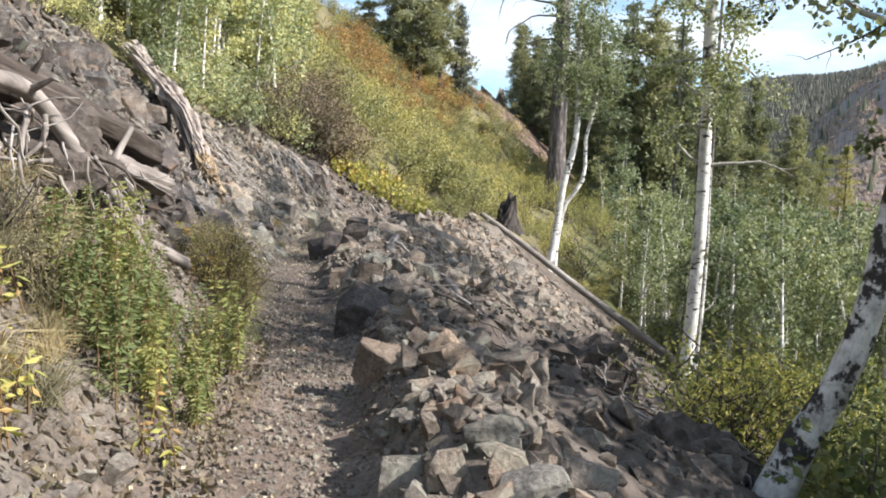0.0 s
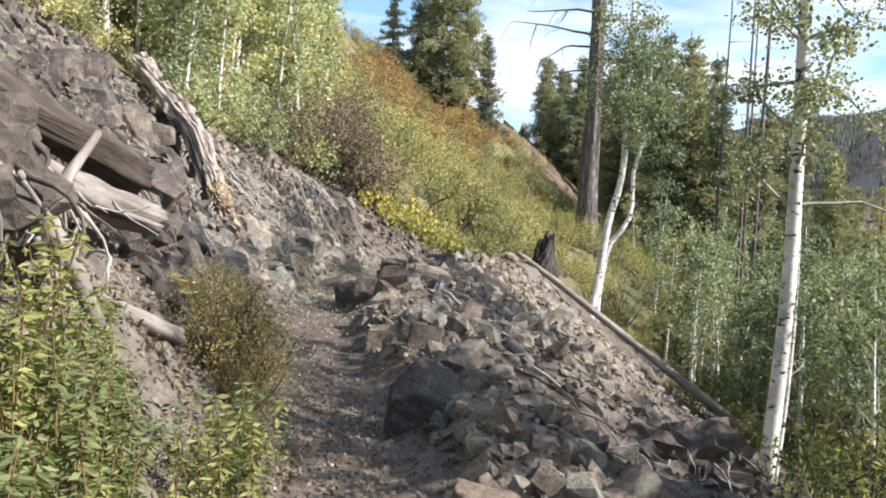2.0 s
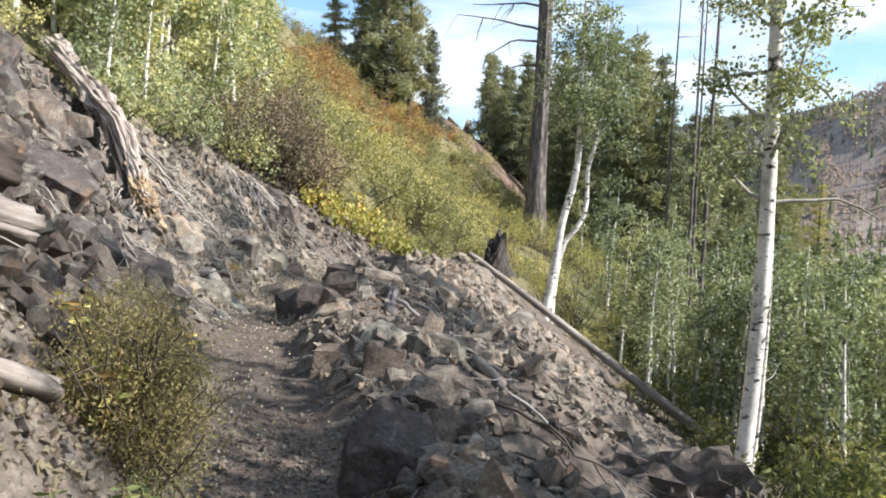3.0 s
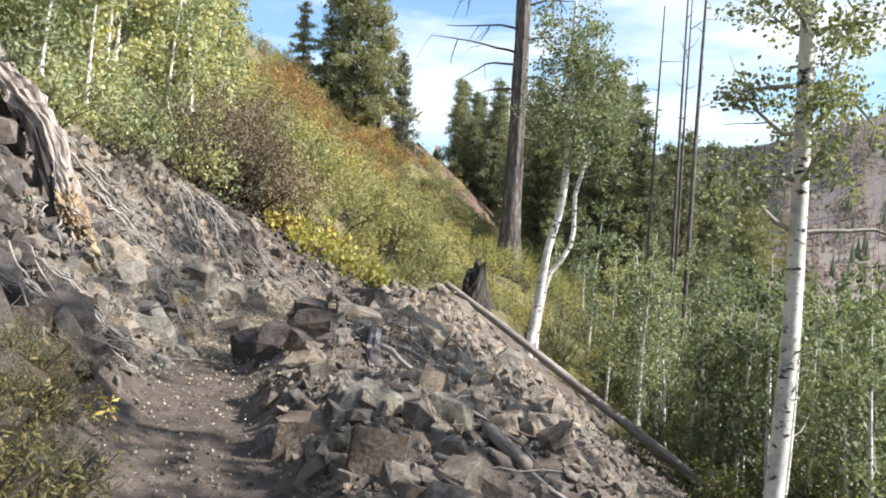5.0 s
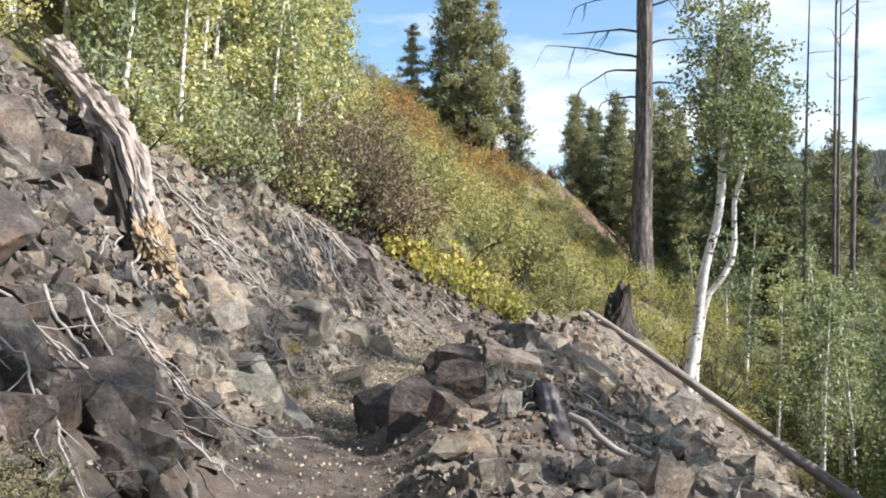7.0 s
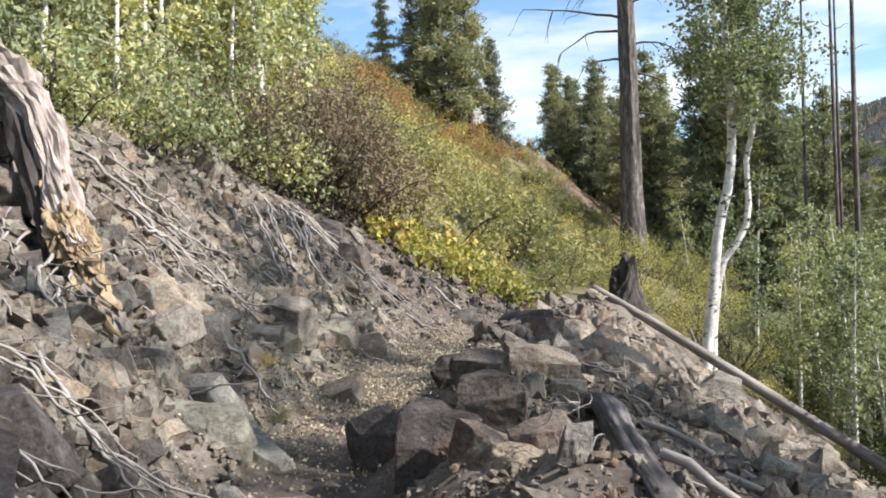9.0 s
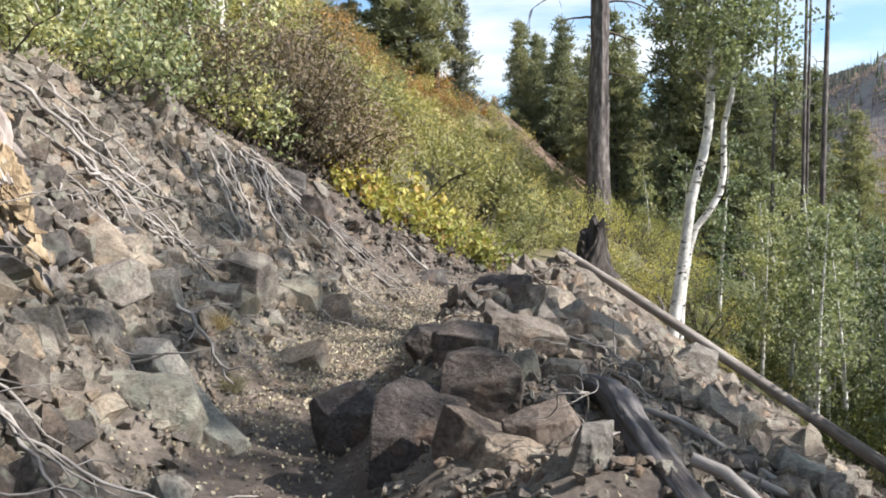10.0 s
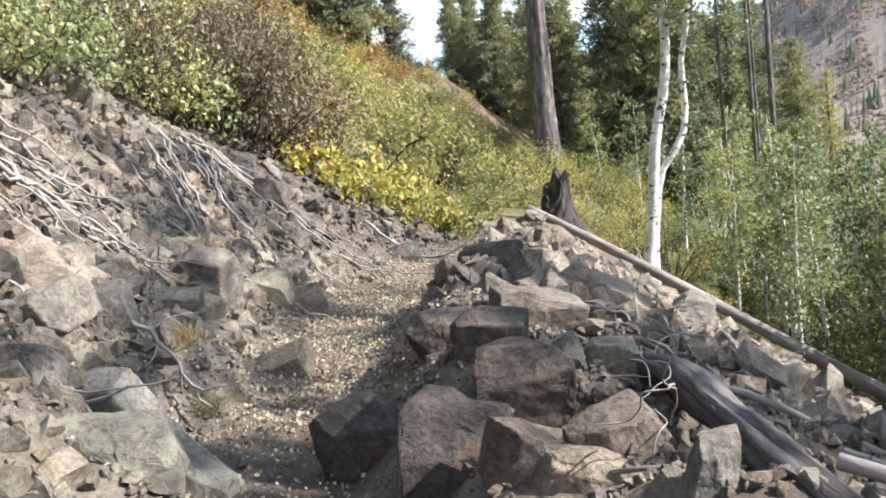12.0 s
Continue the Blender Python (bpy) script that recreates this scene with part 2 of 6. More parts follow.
def ground_material():
    m, n, l, b = material("ground soil and grass")

    def attr(name):
        a = n.new("ShaderNodeAttribute")
        a.attribute_name = name
        return a.outputs["Fac"]

    grit = noise_node(n, l, 30, 8, 0.75)
    clod = noise_node(n, l, 4.5, 6, 0.65)
    patch = noise_node(n, l, 0.7, 4, 0.6)
    soil = ramp_node(n, l, clod, (0.3, (0.09, 0.077, 0.064)), (0.5, (0.155, 0.134, 0.112)), (0.7, (0.225, 0.20, 0.168)))
    soil = mix_node(n, l, 1.0, soil, ramp_node(n, l, grit, (0.3, (0.5, 0.5, 0.5)), (0.7, (1.45, 1.42, 1.38))), "MULTIPLY")
    dirt = ramp_node(n, l, clod, (0.3, (0.11, 0.083, 0.066)), (0.55, (0.175, 0.135, 0.108)), (0.75, (0.245, 0.197, 0.162)))
    dirt = mix_node(n, l, 1.0, dirt, ramp_node(n, l, grit, (0.35, (0.62, 0.62, 0.62)), (0.66, (1.35, 1.33, 1.3))), "MULTIPLY")
    grass = ramp_node(n, l, patch, (0.3, (0.085, 0.08, 0.04)), (0.5, (0.14, 0.125, 0.065)), (0.7, (0.20, 0.168, 0.095)))
    grass = mix_node(n, l, 1.0, grass, ramp_node(n, l, noise_node(n, l, 9, 6, 0.7), (0.3, (0.55, 0.55, 0.55)), (0.7, (1.35, 1.35, 1.35))), "MULTIPLY")
    lush = ramp_node(n, l, noise_node(n, l, 5, 9, 0.8), (0.34, (0.02, 0.026, 0.012)), (0.5, (0.06, 0.068, 0.028)), (0.66, (0.14, 0.135, 0.06)))
    wood = ramp_node(n, l, noise_node(n, l, 0.05, 8, 0.75), (0.35, (0.03, 0.042, 0.03)), (0.5, (0.055, 0.066, 0.045)), (0.66, (0.11, 0.10, 0.065)))
    scorched = ramp_node(n, l, noise_node(n, l, 0.11, 13, 0.9), (0.40, (0.05, 0.045, 0.045)), (0.46, (0.18, 0.145, 0.135)), (0.51, (0.30, 0.24, 0.21)), (0.55, (0.15, 0.15, 0.095)), (0.61, (0.44, 0.38, 0.34)))
    col = mix_node(n, l, attr("lush"), grass, lush)
    col = mix_node(n, l, attr("slide"), col, soil)
    col = mix_node(n, l, attr("trail"), col, dirt)
    raw = ramp_node(n, l, clod, (0.3, (0.048, 0.039, 0.033)), (0.5, (0.088, 0.072, 0.061)), (0.7, (0.14, 0.117, 0.10)))
    col = mix_node(n, l, attr("scarp"), col, mix_node(n, l, 1.0, raw, ramp_node(n, l, grit, (0.3, (0.6, 0.6, 0.6)), (0.7, (1.4, 1.38, 1.35))), "MULTIPLY"))
    cut = ramp_node(n, l, noise_node(n, l, 0.9, 7, 0.75), (0.38, (0.05, 0.032, 0.024)), (0.5, (0.10, 0.067, 0.049)), (0.62, (0.19, 0.145, 0.105)))
    col = mix_node(n, l, attr("bare"), col, cut)
    col = mix_node(n, l, attr("forest"), col, wood)
    col = mix_node(n, l, attr("burnt"), col, scorched)
    l.new(col, b.inputs["Base Color"])
    b.inputs["Roughness"].default_value = 0.95
    bump_node(n, l, b, mix_node(n, l, 0.55, clod, grit), 0.8, 0.04)
    return m


GROUND = ground_material()


# ---- the lie of the land ----
def hash2(ix, iy, s):
    n = (ix.astype(np.int64) * 374761393 + iy.astype(np.int64) * 668265263 + s * 974711) & 0x7FFFFFFF
    n = ((n ^ (n >> 13)) * 1274126177) & 0x7FFFFFFF
    return ((n ^ (n >> 16)) & 0xFFFF) / 65535.0


def vnoise(x, y, s=0):
    """Smooth value noise from -1 to 1."""
    ix, iy = np.floor(x), np.floor(y)
    fx, fy = x - ix, y - iy
    fx, fy = fx * fx * (3 - 2 * fx), fy * fy * (3 - 2 * fy)
    a, b = hash2(ix, iy, s), hash2(ix + 1, iy, s)
    c, d = hash2(ix, iy + 1, s), hash2(ix + 1, iy + 1, s)
    return 2 * (a + (b - a) * fx + (c - a) * fy + (a - b - c + d) * fx * fy) - 1


def fbm(x, y, s=0, octaves=4):
    total, amp = 0.0, 1.0
    for k in range(octaves):
        total = total + amp * vnoise(x * 2 ** k + 17.3 * k, y * 2 ** k - 9.1 * k, s + k)
        amp *= 0.5
    return total


def ramp(a, b, v):
    t = np.clip((v - a) / (b - a), 0, 1)
    return t * t * (3 - 2 * t)


def soft_over(v, k):
    """max(v, 0) with a rounded corner."""
    return 0.5 * (v + np.sqrt(v * v + k * k))


# The trail along y: its x and height, the bank of debris beside it, and the slopes on both sides.
KY = (-60, -5, 0, 3, 6, 9, 12, 14.5, 17, 20, 22.5, 25, 28, 31, 40, 54, 60, 78, 106, 160, 400, 4000)
KX = (4, 1.2, 0.12, -0.78, -1.35, -2.05, -2.97, -3.55, -4.0, -3.75, -3.3, -2.7, -1.8, -1.0, -0.3, 0.6, 1.5, 8, 13, 25, 60, 300)
KZ = (-0.08, -0.08, -0.08, -0.08, -0.06, 0.0, 0.12, 0.16, 0.2, 0.35, 0.5, 0.62, 0.68, 0.75, 0.95, 1.2, 1.3, 2, 3, 4, 6, 10)
BANK = (0, 0, 0.15, 0.35, 0.45, 0.25, 0.3, 0.55, 0.62, 0.45, 0.35, 0.25, 0.1, 0, 0, 0, 0, 0, 0, 0, 0, 0)
EDGE = (1.5, 1.5, 1.45, 1.4, 1.55, 1.75, 1.9, 1.8, 1.7, 1.6, 1.5, 1.2, 0.8, 0.6, 1, 2, 2, 2, 3, 4, 8, 30)
RIGHT = (0.4, 0.4, 0.5, 0.55, 0.6, 0.6, 0.6, 0.6, 0.62, 0.66, 0.66, 0.74, 0.85, 0.8, 0.6, 0.4, 0.35, 0.3, 0.3, 0.2, 0.1, 0.05)
LEFT = (0.6, 0.8, 0.95, 1.1, 1.2, 1.05, 0.9, 0.9, 0.92, 0.92, 0.92, 0.9, 0.85, 0.8, 0.75, 0.85, 0.95, 0.95, 0.9, 0.6, 0.4, 0.1)


def trail_x(y):
    return np.interp(y, KY, KX)


def grown_x(y):
    """The scree's upper edge: grown ground lies to the left of it."""
    return np.interp(y, (10, 16.5, 18.0, 18.8, 19.3, 21, 22, 22.8, 24.3, 24.9, 25.8, 26.3, 27.3, 28.5, 29.6, 31, 32.5),
                     (-9.8, -9.6, -9.2, -7.7, -7.15, -6.85, -6.35, -5.9, -5.4, -4.8, -4.0, -3.1, -2.3, -1.7, -1.2, 1.2, 6.0))


def slide_mask(x, y):
    """1 on the fresh rockslide, 0 on grown ground."""
    w = 0.5 * fbm(x * 0.5, y * 0.5, 40, 3)
    far = x - grown_x(y) + 0.7 * w + 0.6
    near = 2.5 - 0.6 * x + w
    toe = np.interp(y, (-5, 4, 8, 12, 20, 28), (1.2, 2.2, 3.0, 3.6, 4.8, 4.6)) + w
    left_near = np.interp(y, (-3, 1, 3), (-1.2, -1.6, -40)) + 0.5 * w
    m = ramp(-0.25, 0.25, far) * ramp(-0.3, 0.3, toe - x) * ramp(-0.4, 0.4, x - left_near) * ramp(-0.5, 0.5, y + 3)
    top = ramp(-0.6, 0.6, x - np.interp(y, (0, 6, 12, 20), (-6.5, -7.5, -10.5, -12)) + w)
    return m * top


def scarp(x, y):
    """1 on raw dark earth: below the scree's upper edge, and down the near bank, there darkened for shade too."""
    d = x - grown_x(y) + 0.35 * fbm(x * 0.9, y * 0.9, 44, 3)
    upper = ramp(-1.6, -0.9, d) * ramp(2.3, 1.3, d) * ramp(21.6, 23.2, y) * ramp(29, 27.6, y)
    e = x - trail_x(y) + 0.3 * fbm(x * 0.9, y * 0.9, 45, 3)
    # Near bank: dark earth with the shade on it coloured in as well.
    lower = ramp(1.35, 1.85, e) * ramp(2.2, 3.2, y) * ramp(13.6, 12.0, y)
    bank = ramp(-4.2, -3.4, e) * ramp(0.8, 0.35, e) * ramp(9.3, 11.0, y) * ramp(18.0, 16.6, y) * (1 - 0.85 * ramp(-0.3, -0.9, e) * ramp(14.3, 15.4, y))
    return np.maximum(np.maximum(upper, lower), 0.9 * bank)


def dark_ground(x, y):
    """How dark the soil is: the scarps in full, the slope below the trail in part."""
    e = x - trail_x(y) + 0.5 * fbm(x * 0.7, y * 0.7, 46, 3)
    return np.maximum(scarp(x, y), 0.75 * ramp(1.2, 1.9, e) * ramp(11, 13, y) * ramp(31.5, 30, y) * ramp(8, 6, x))


def terr(x, y):
    x, y = np.asarray(x, float), np.asarray(y, float)
    d = x - trail_x(y)
    z = np.interp(y, KY, KZ)
    z = z + np.interp(y, KY, LEFT) * soft_over(-d - 0.5, 0.25)
    z = z - np.interp(y, (56, 64, 78, 106, 200), (0, 0.28, 0.45, 0.5, 0.2)) * soft_over(-d - 9.5, 2.0)
    z = z + np.interp(y, KY, BANK) * ramp(0.35, 1.1, d)
    z = z - np.interp(y, KY, RIGHT) * soft_over(d - np.interp(y, KY, EDGE), 0.5)
    floor = np.interp(y, (0, 12, 19, 26), (-2.5, -2.6, -2.95, -4.4)) - 0.05 * np.clip(x - 5, 0, 60) + 0.25 * fbm(x * 0.25, y * 0.25, 5, 2)
    z = floor + soft_over(z - floor, 0.8)
    top = 24 + 5 * fbm(x * 0.03, y * 0.03, 8, 3) + 0.02 * np.clip(-x, 0, 900)
    z = top - soft_over(top - z, 4.0)
    r, az = np.hypot(x, y), np.degrees(np.arctan2(x, y))
    ridge = np.interp(az, (-180, -40, -10, 10, 17, 22, 28, 40, 90, 180), (7, 8, 6, 6.6, 8.3, 8.4, 9.0, 10, 9, 7))
    rough = 1 + 0.05 * fbm(az * 0.4, r * 0.004, 21, 4)
    z = np.maximum(z, -6 + 900 * np.tan(np.radians(ridge)) * rough * ramp(260, 950, r))
    burnt = np.interp(az, (-180, 15, 17.5, 19.5, 22, 25, 28, 34, 60, 110, 180), (0, 0, 3.5, 6.6, 9.2, 10.6, 11.6, 13.2, 13, 8, 0))
    rough = 1 + 0.10 * fbm(az * 0.5, r * 0.012, 31, 4)
    z = np.maximum(z, -7 + 430 * np.tan(np.radians(burnt)) * rough * ramp(140, 440, r))
    near = ramp(70, 30, r)
    m = slide_mask(x, y) * near
    on_trail = ramp(0.75, 0.35, np.abs(d))
    lump = 0.16 * fbm(x * 1.1, y * 1.1, 3, 3) + 0.05 * vnoise(x * 4, y * 4, 9)
    z = z + m * lump * (1 - 0.96 * on_trail) + (1 - m) * near * 0.08 * fbm(x * 0.8, y * 0.8, 4, 3) * (1 - on_trail)
    z = z + ramp(30, 60, r) * 0.5 * fbm(x * 0.15, y * 0.15, 6, 3)
    return z

# ---- mesh helpers ----
RNG = np.random.default_rng(7)


class Geo:
    """Collects vertices, quads and triangles of one mesh."""

    def __init__(self):
        self.v, self.q, self.t, self.count = [], [], [], 0

    def add(self, v, quads=None, tris=None):
        self.v.append(np.asarray(v, float))
        if quads is not None and len(quads):
            self.q.append(np.asarray(quads) + self.count)
        if tris is not None and len(tris):
            self.t.append(np.asarray(tris) + self.count)
        self.count += len(v)

    def mesh(self, name, mat, smooth=False):
        me = bpy.data.meshes.new(name)
        v = np.concatenate(self.v)
        q = np.concatenate(self.q).reshape(-1, 4) if self.q else np.zeros((0, 4), int)
        t = np.concatenate(self.t).reshape(-1, 3) if self.t else np.zeros((0, 3), int)
        me.vertices.add(len(v))
        me.vertices.foreach_set("co", v.ravel())
        me.loops.add(q.size + t.size)
        me.loops.foreach_set("vertex_index", np.r_[q.ravel(), t.ravel()].astype(np.int32))
        me.polygons.add(len(q) + len(t))
        me.polygons.foreach_set("loop_start", np.r_[np.arange(len(q)) * 4, q.size + np.arange(len(t)) * 3].astype(np.int32))
        me.update(calc_edges=True)
        me.polygons.foreach_set("use_smooth", np.full(len(me.polygons), smooth))
        me.materials.append(mat)
        me.validate()
        return me


def part(name, mesh, parent, label=""):
    ob = new(name, mesh)
    ob.parent = parent
    return tagged(ob, label)


def unit(v):
    return v / (np.linalg.norm(v, axis=-1, keepdims=True) + 1e-9)


def curve(points, n):
    """n points along a smooth curve through the given ones."""
    p = np.asarray(points, float)
    s = np.r_[0, np.cumsum(np.linalg.norm(np.diff(p, axis=0), axis=1))]
    u = np.linspace(0, s[-1], n)
    m = np.gradient(p, s, axis=0)
    i = np.clip(np.searchsorted(s, u, "right") - 1, 0, len(s) - 2)
    h = (s[i + 1] - s[i])[:, None]
    w = ((u - s[i])[:, None]) / h
    return (2 * w**3 - 3 * w**2 + 1) * p[i] + (w**3 - 2 * w**2 + w) * h * m[i] + (3 * w**2 - 2 * w**3) * p[i + 1] + (w**3 - w**2) * h * m[i + 1]


def tube(geo, pts, radii, seg=8, rough=0.0, rng=RNG, cap=True, flat=1.0):
    pts = np.asarray(pts, float)
    n = len(pts)
    radii = np.broadcast_to(np.asarray(radii, float), n) if np.ndim(radii) == 0 else np.interp(np.linspace(0, 1, n), np.linspace(0, 1, len(radii)), radii)
    along = unit(np.gradient(pts, axis=0))
    side = np.cross(along[0], (0.3, 0.5, 0.81))
    rings = []
    groove_a, groove_b, phase = (rng.random(seg) - 0.5) * 2, (rng.random(seg) - 0.5) * 2, rng.random() * 6
    for k in range(n):
        side = side - along[k] * (side @ along[k])
        side = side / (np.linalg.norm(side) + 1e-9)
        a = np.linspace(0, 2 * np.pi, seg, endpoint=False)
        groove = groove_a * np.cos(0.16 * k) + groove_b * np.sin(0.16 * k)
        wave = 0.65 * groove + 0.35 * np.sin(a * 2 + phase + 0.5 * k) * np.cos(0.37 * k + phase) + 0.3 * (rng.random(seg) - 0.5)
        r = radii[k] * (1 + rough * wave)
        rings.append(pts[k] + np.outer(np.cos(a) * r, side) + np.outer(np.sin(a) * r * flat, np.cross(along[k], side)))
    v = np.concatenate(rings)
    i, j = np.meshgrid(np.arange(n - 1), np.arange(seg), indexing="ij")
    quads = np.stack([i * seg + j, i * seg + (j + 1) % seg, (i + 1) * seg + (j + 1) % seg, (i + 1) * seg + j], -1).reshape(-1, 4)
    tris = None
    if cap:
        v = np.concatenate([v, pts[:1] - along[:1] * radii[0] * 0.15, pts[-1:] + along[-1:] * radii[-1] * 0.15])
        k = np.arange(seg)
        tris = np.concatenate([np.stack([np.full(seg, n * seg), (k + 1) % seg, k], -1),
                               np.stack([np.full(seg, n * seg + 1), (n - 1) * seg + k, (n - 1) * seg + (k + 1) % seg], -1)])
    geo.add(v, quads, tris)


def leaves(geo, at, length, width, rng, droop=0.0, way=None, spread=1.0):
    """A rhombic leaf at each place, turned at random (or about the given ways)."""
    n = len(at)
    a = rng.normal(size=(n, 3)) * spread
    if way is not None:
        a = a + way
    a[:, 2] -= droop
    a = unit(a)
    b = unit(np.cross(a, rng.normal(size=(n, 3))))
    s = rng.uniform(0.65, 1.25, (n, 1))
    a, b = a * length * 0.5 * s, b * width * 0.5 * s
    bend = np.cross(unit(a), unit(b)) * width * 0.18 * s
    v = np.stack([at - a, at + b + bend, at + a, at - b + bend], 1).reshape(-1, 3)
    geo.add(v, np.arange(4 * n).reshape(-1, 4))


def lengthwise(points):
    """A pose at the first point whose z runs along the points, and the points in its own axes."""
    p = [Vector(q) for q in points]
    m = Matrix.Translation(p[0]) @ (p[-1] - p[0]).to_track_quat("Z", "Y").to_matrix().to_4x4()
    inv = m.inverted()
    return m, np.array([(inv @ q)[:] for q in p])


def thing(name, label, category, group="", at=(0, 0, 0)):
    ob = new(name)
    ob.empty_display_size = 0.2
    ob.location = at
    return tagged(ob, label, category, group)


def put_copies(first, places, rng, low=0.8, high=1.2, tilt=4):
    """The first at places[0], copies at the others, each turned and scaled a little."""
    for k, (x, y, z) in enumerate(places):
        m = pose(x, y, z, rng.uniform(-tilt, tilt), rng.uniform(-tilt, tilt), rng.uniform(0, 360)) @ Matrix.Scale(rng.uniform(low, high), 4)
        if k:
            copy_thing(first, m)
        else:
            keep = m
    first.matrix_basis = keep


# ---- ground ----
def spaced(lo, hi, step, far, growth=1.13):
    mid = list(np.arange(lo, hi + 1e-6, step))
    out, s, v = [], step, hi
    while v < far:
        s *= growth
        v += s
        out.append(v)
    back, s, v = [], step, lo
    while v > -far:
        s *= growth
        v -= s
        back.append(v)
    return np.array(back[::-1] + mid + out)


def bare_slope(x, y):
    """1 on the bare brown cut below the shoulder's pines."""
    q = y - 77.5 + 0.52 * (x + 3.6) + 1.2 * fbm(x * 0.5, y * 0.5, 70, 3)
    return ramp(-3.6, -1.6, q) * ramp(40, 30, q) * ramp(-9, -5, x) * ramp(14, 10, x)


def build_ground():
    xs, ys = spaced(-10, 6, 0.13, 3600), spaced(0, 29, 0.15, 3600, 1.09)
    gx, gy = np.meshgrid(xs, ys)
    gz = terr(gx, gy)
    v = np.stack([gx, gy, gz], -1).reshape(-1, 3)
    w, h = len(xs), len(ys)
    i, j = np.meshgrid(np.arange(h - 1), np.arange(w - 1), indexing="ij")
    q = np.stack([i * w + j, i * w + j + 1, (i + 1) * w + j + 1, (i + 1) * w + j], -1).reshape(-1, 4)
    g = Geo()
    g.add(v, q)
    me = g.mesh("ground", GROUND, True)
    x, y = v[:, 0], v[:, 1]
    r, az = np.hypot(x, y), np.degrees(np.arctan2(x, y))
    d = np.abs(x - trail_x(y) + 0.15 * fbm(x * 1.3, y * 1.3, 50, 2))
    masks = {
        "slide": slide_mask(x, y) * ramp(80, 50, r),
        "trail": ramp(0.75, 0.3, d) * ramp(29, 26, y),
        "lush": ramp(2.5, 5.0, x - trail_x(y) + 0.6 * fbm(x * 0.4, y * 0.4, 51, 2)) * ramp(300, 120, r),
        "scarp": dark_ground(x, y),
        "bare": ramp(0.25, 0.6, bare_slope(x, y)),
        "forest": ramp(160, 300, r),
        "burnt": ramp(110, 190, r) * ramp(15, 19, az) * ramp(640, 480, r),
    }
    for name, values in masks.items():
        me.attributes.new(name, "FLOAT", "POINT").data.foreach_set("value", values.astype(np.float32))
    return tagged(new("ground", me), "bare rocky soil of a slide and trail among dry grassy slopes", "ground", kind="structure")


ground = build_ground()


def height(x, y):
    return float(terr(x, y))


# ---- rocks ----
def block(seed, dims=(1, 1, 1), points=14, square=3.2):
    """An angular broken stone: the hull of points scattered over a rounded box, sheared a little."""
    rng = np.random.default_rng(seed)
    k = np.arange(points) + 0.5
    up, a = 1 - 2 * k / points, k * 2.39996 + rng.uniform(0, 6.28)
    flat = np.sqrt(1 - up * up)
    p = np.stack([flat * np.cos(a), flat * np.sin(a), up], -1)
    p = unit(p + rng.normal(size=p.shape) * 0.33)
    p = p / (np.abs(p) ** square).sum(1, keepdims=True) ** (1 / square)
    p = p * rng.uniform(0.86, 1.0, (points, 1))
    p[:, 0] += p[:, 2] * rng.uniform(-0.3, 0.3)
    p[:, 1] += p[:, 0] * rng.uniform(-0.25, 0.25)
    p = p * 0.54 * np.array(dims)
    bm = bmesh.new()
    for q in p:
        bm.verts.new(q)
    out = bmesh.ops.convex_hull(bm, input=bm.verts[:])
    inner = [g for g in out["geom_interior"] if isinstance(g, bmesh.types.BMVert)]
    if inner:
        bmesh.ops.delete(bm, geom=inner, context="VERTS")
    bmesh.ops.triangulate(bm, faces=bm.faces[:])
    return bm


def chipped(bm, seed, size, rounds, amount):
    """Splits the long edges and roughens the faces into breaks and hollows."""
    for k in range(rounds):
        bmesh.ops.subdivide_edges(bm, edges=[e for e in bm.edges if e.calc_length() > (0.2 - 0.05 * k) * size], cuts=1)
        bmesh.ops.triangulate(bm, faces=bm.faces[:])
    bm.normal_update()
    off = Vector((seed * 3.1, seed * 1.7, 0))
    for v in bm.verts:
        k = v.co * (1.9 / size) + off
        step = noise.cell(k * 1.7)
        v.co += v.normal * size * amount * (0.9 * noise.noise(k) + 0.5 * noise.noise(k * 2.6) + 0.35 * noise.noise(k * 6.1) + 0.3 * step)
    return bm


def as_arrays(bm):
    bm.verts.index_update()
    return np.array([v.co[:] for v in bm.verts]), np.array([[v.index for v in f.verts] for f in bm.faces])


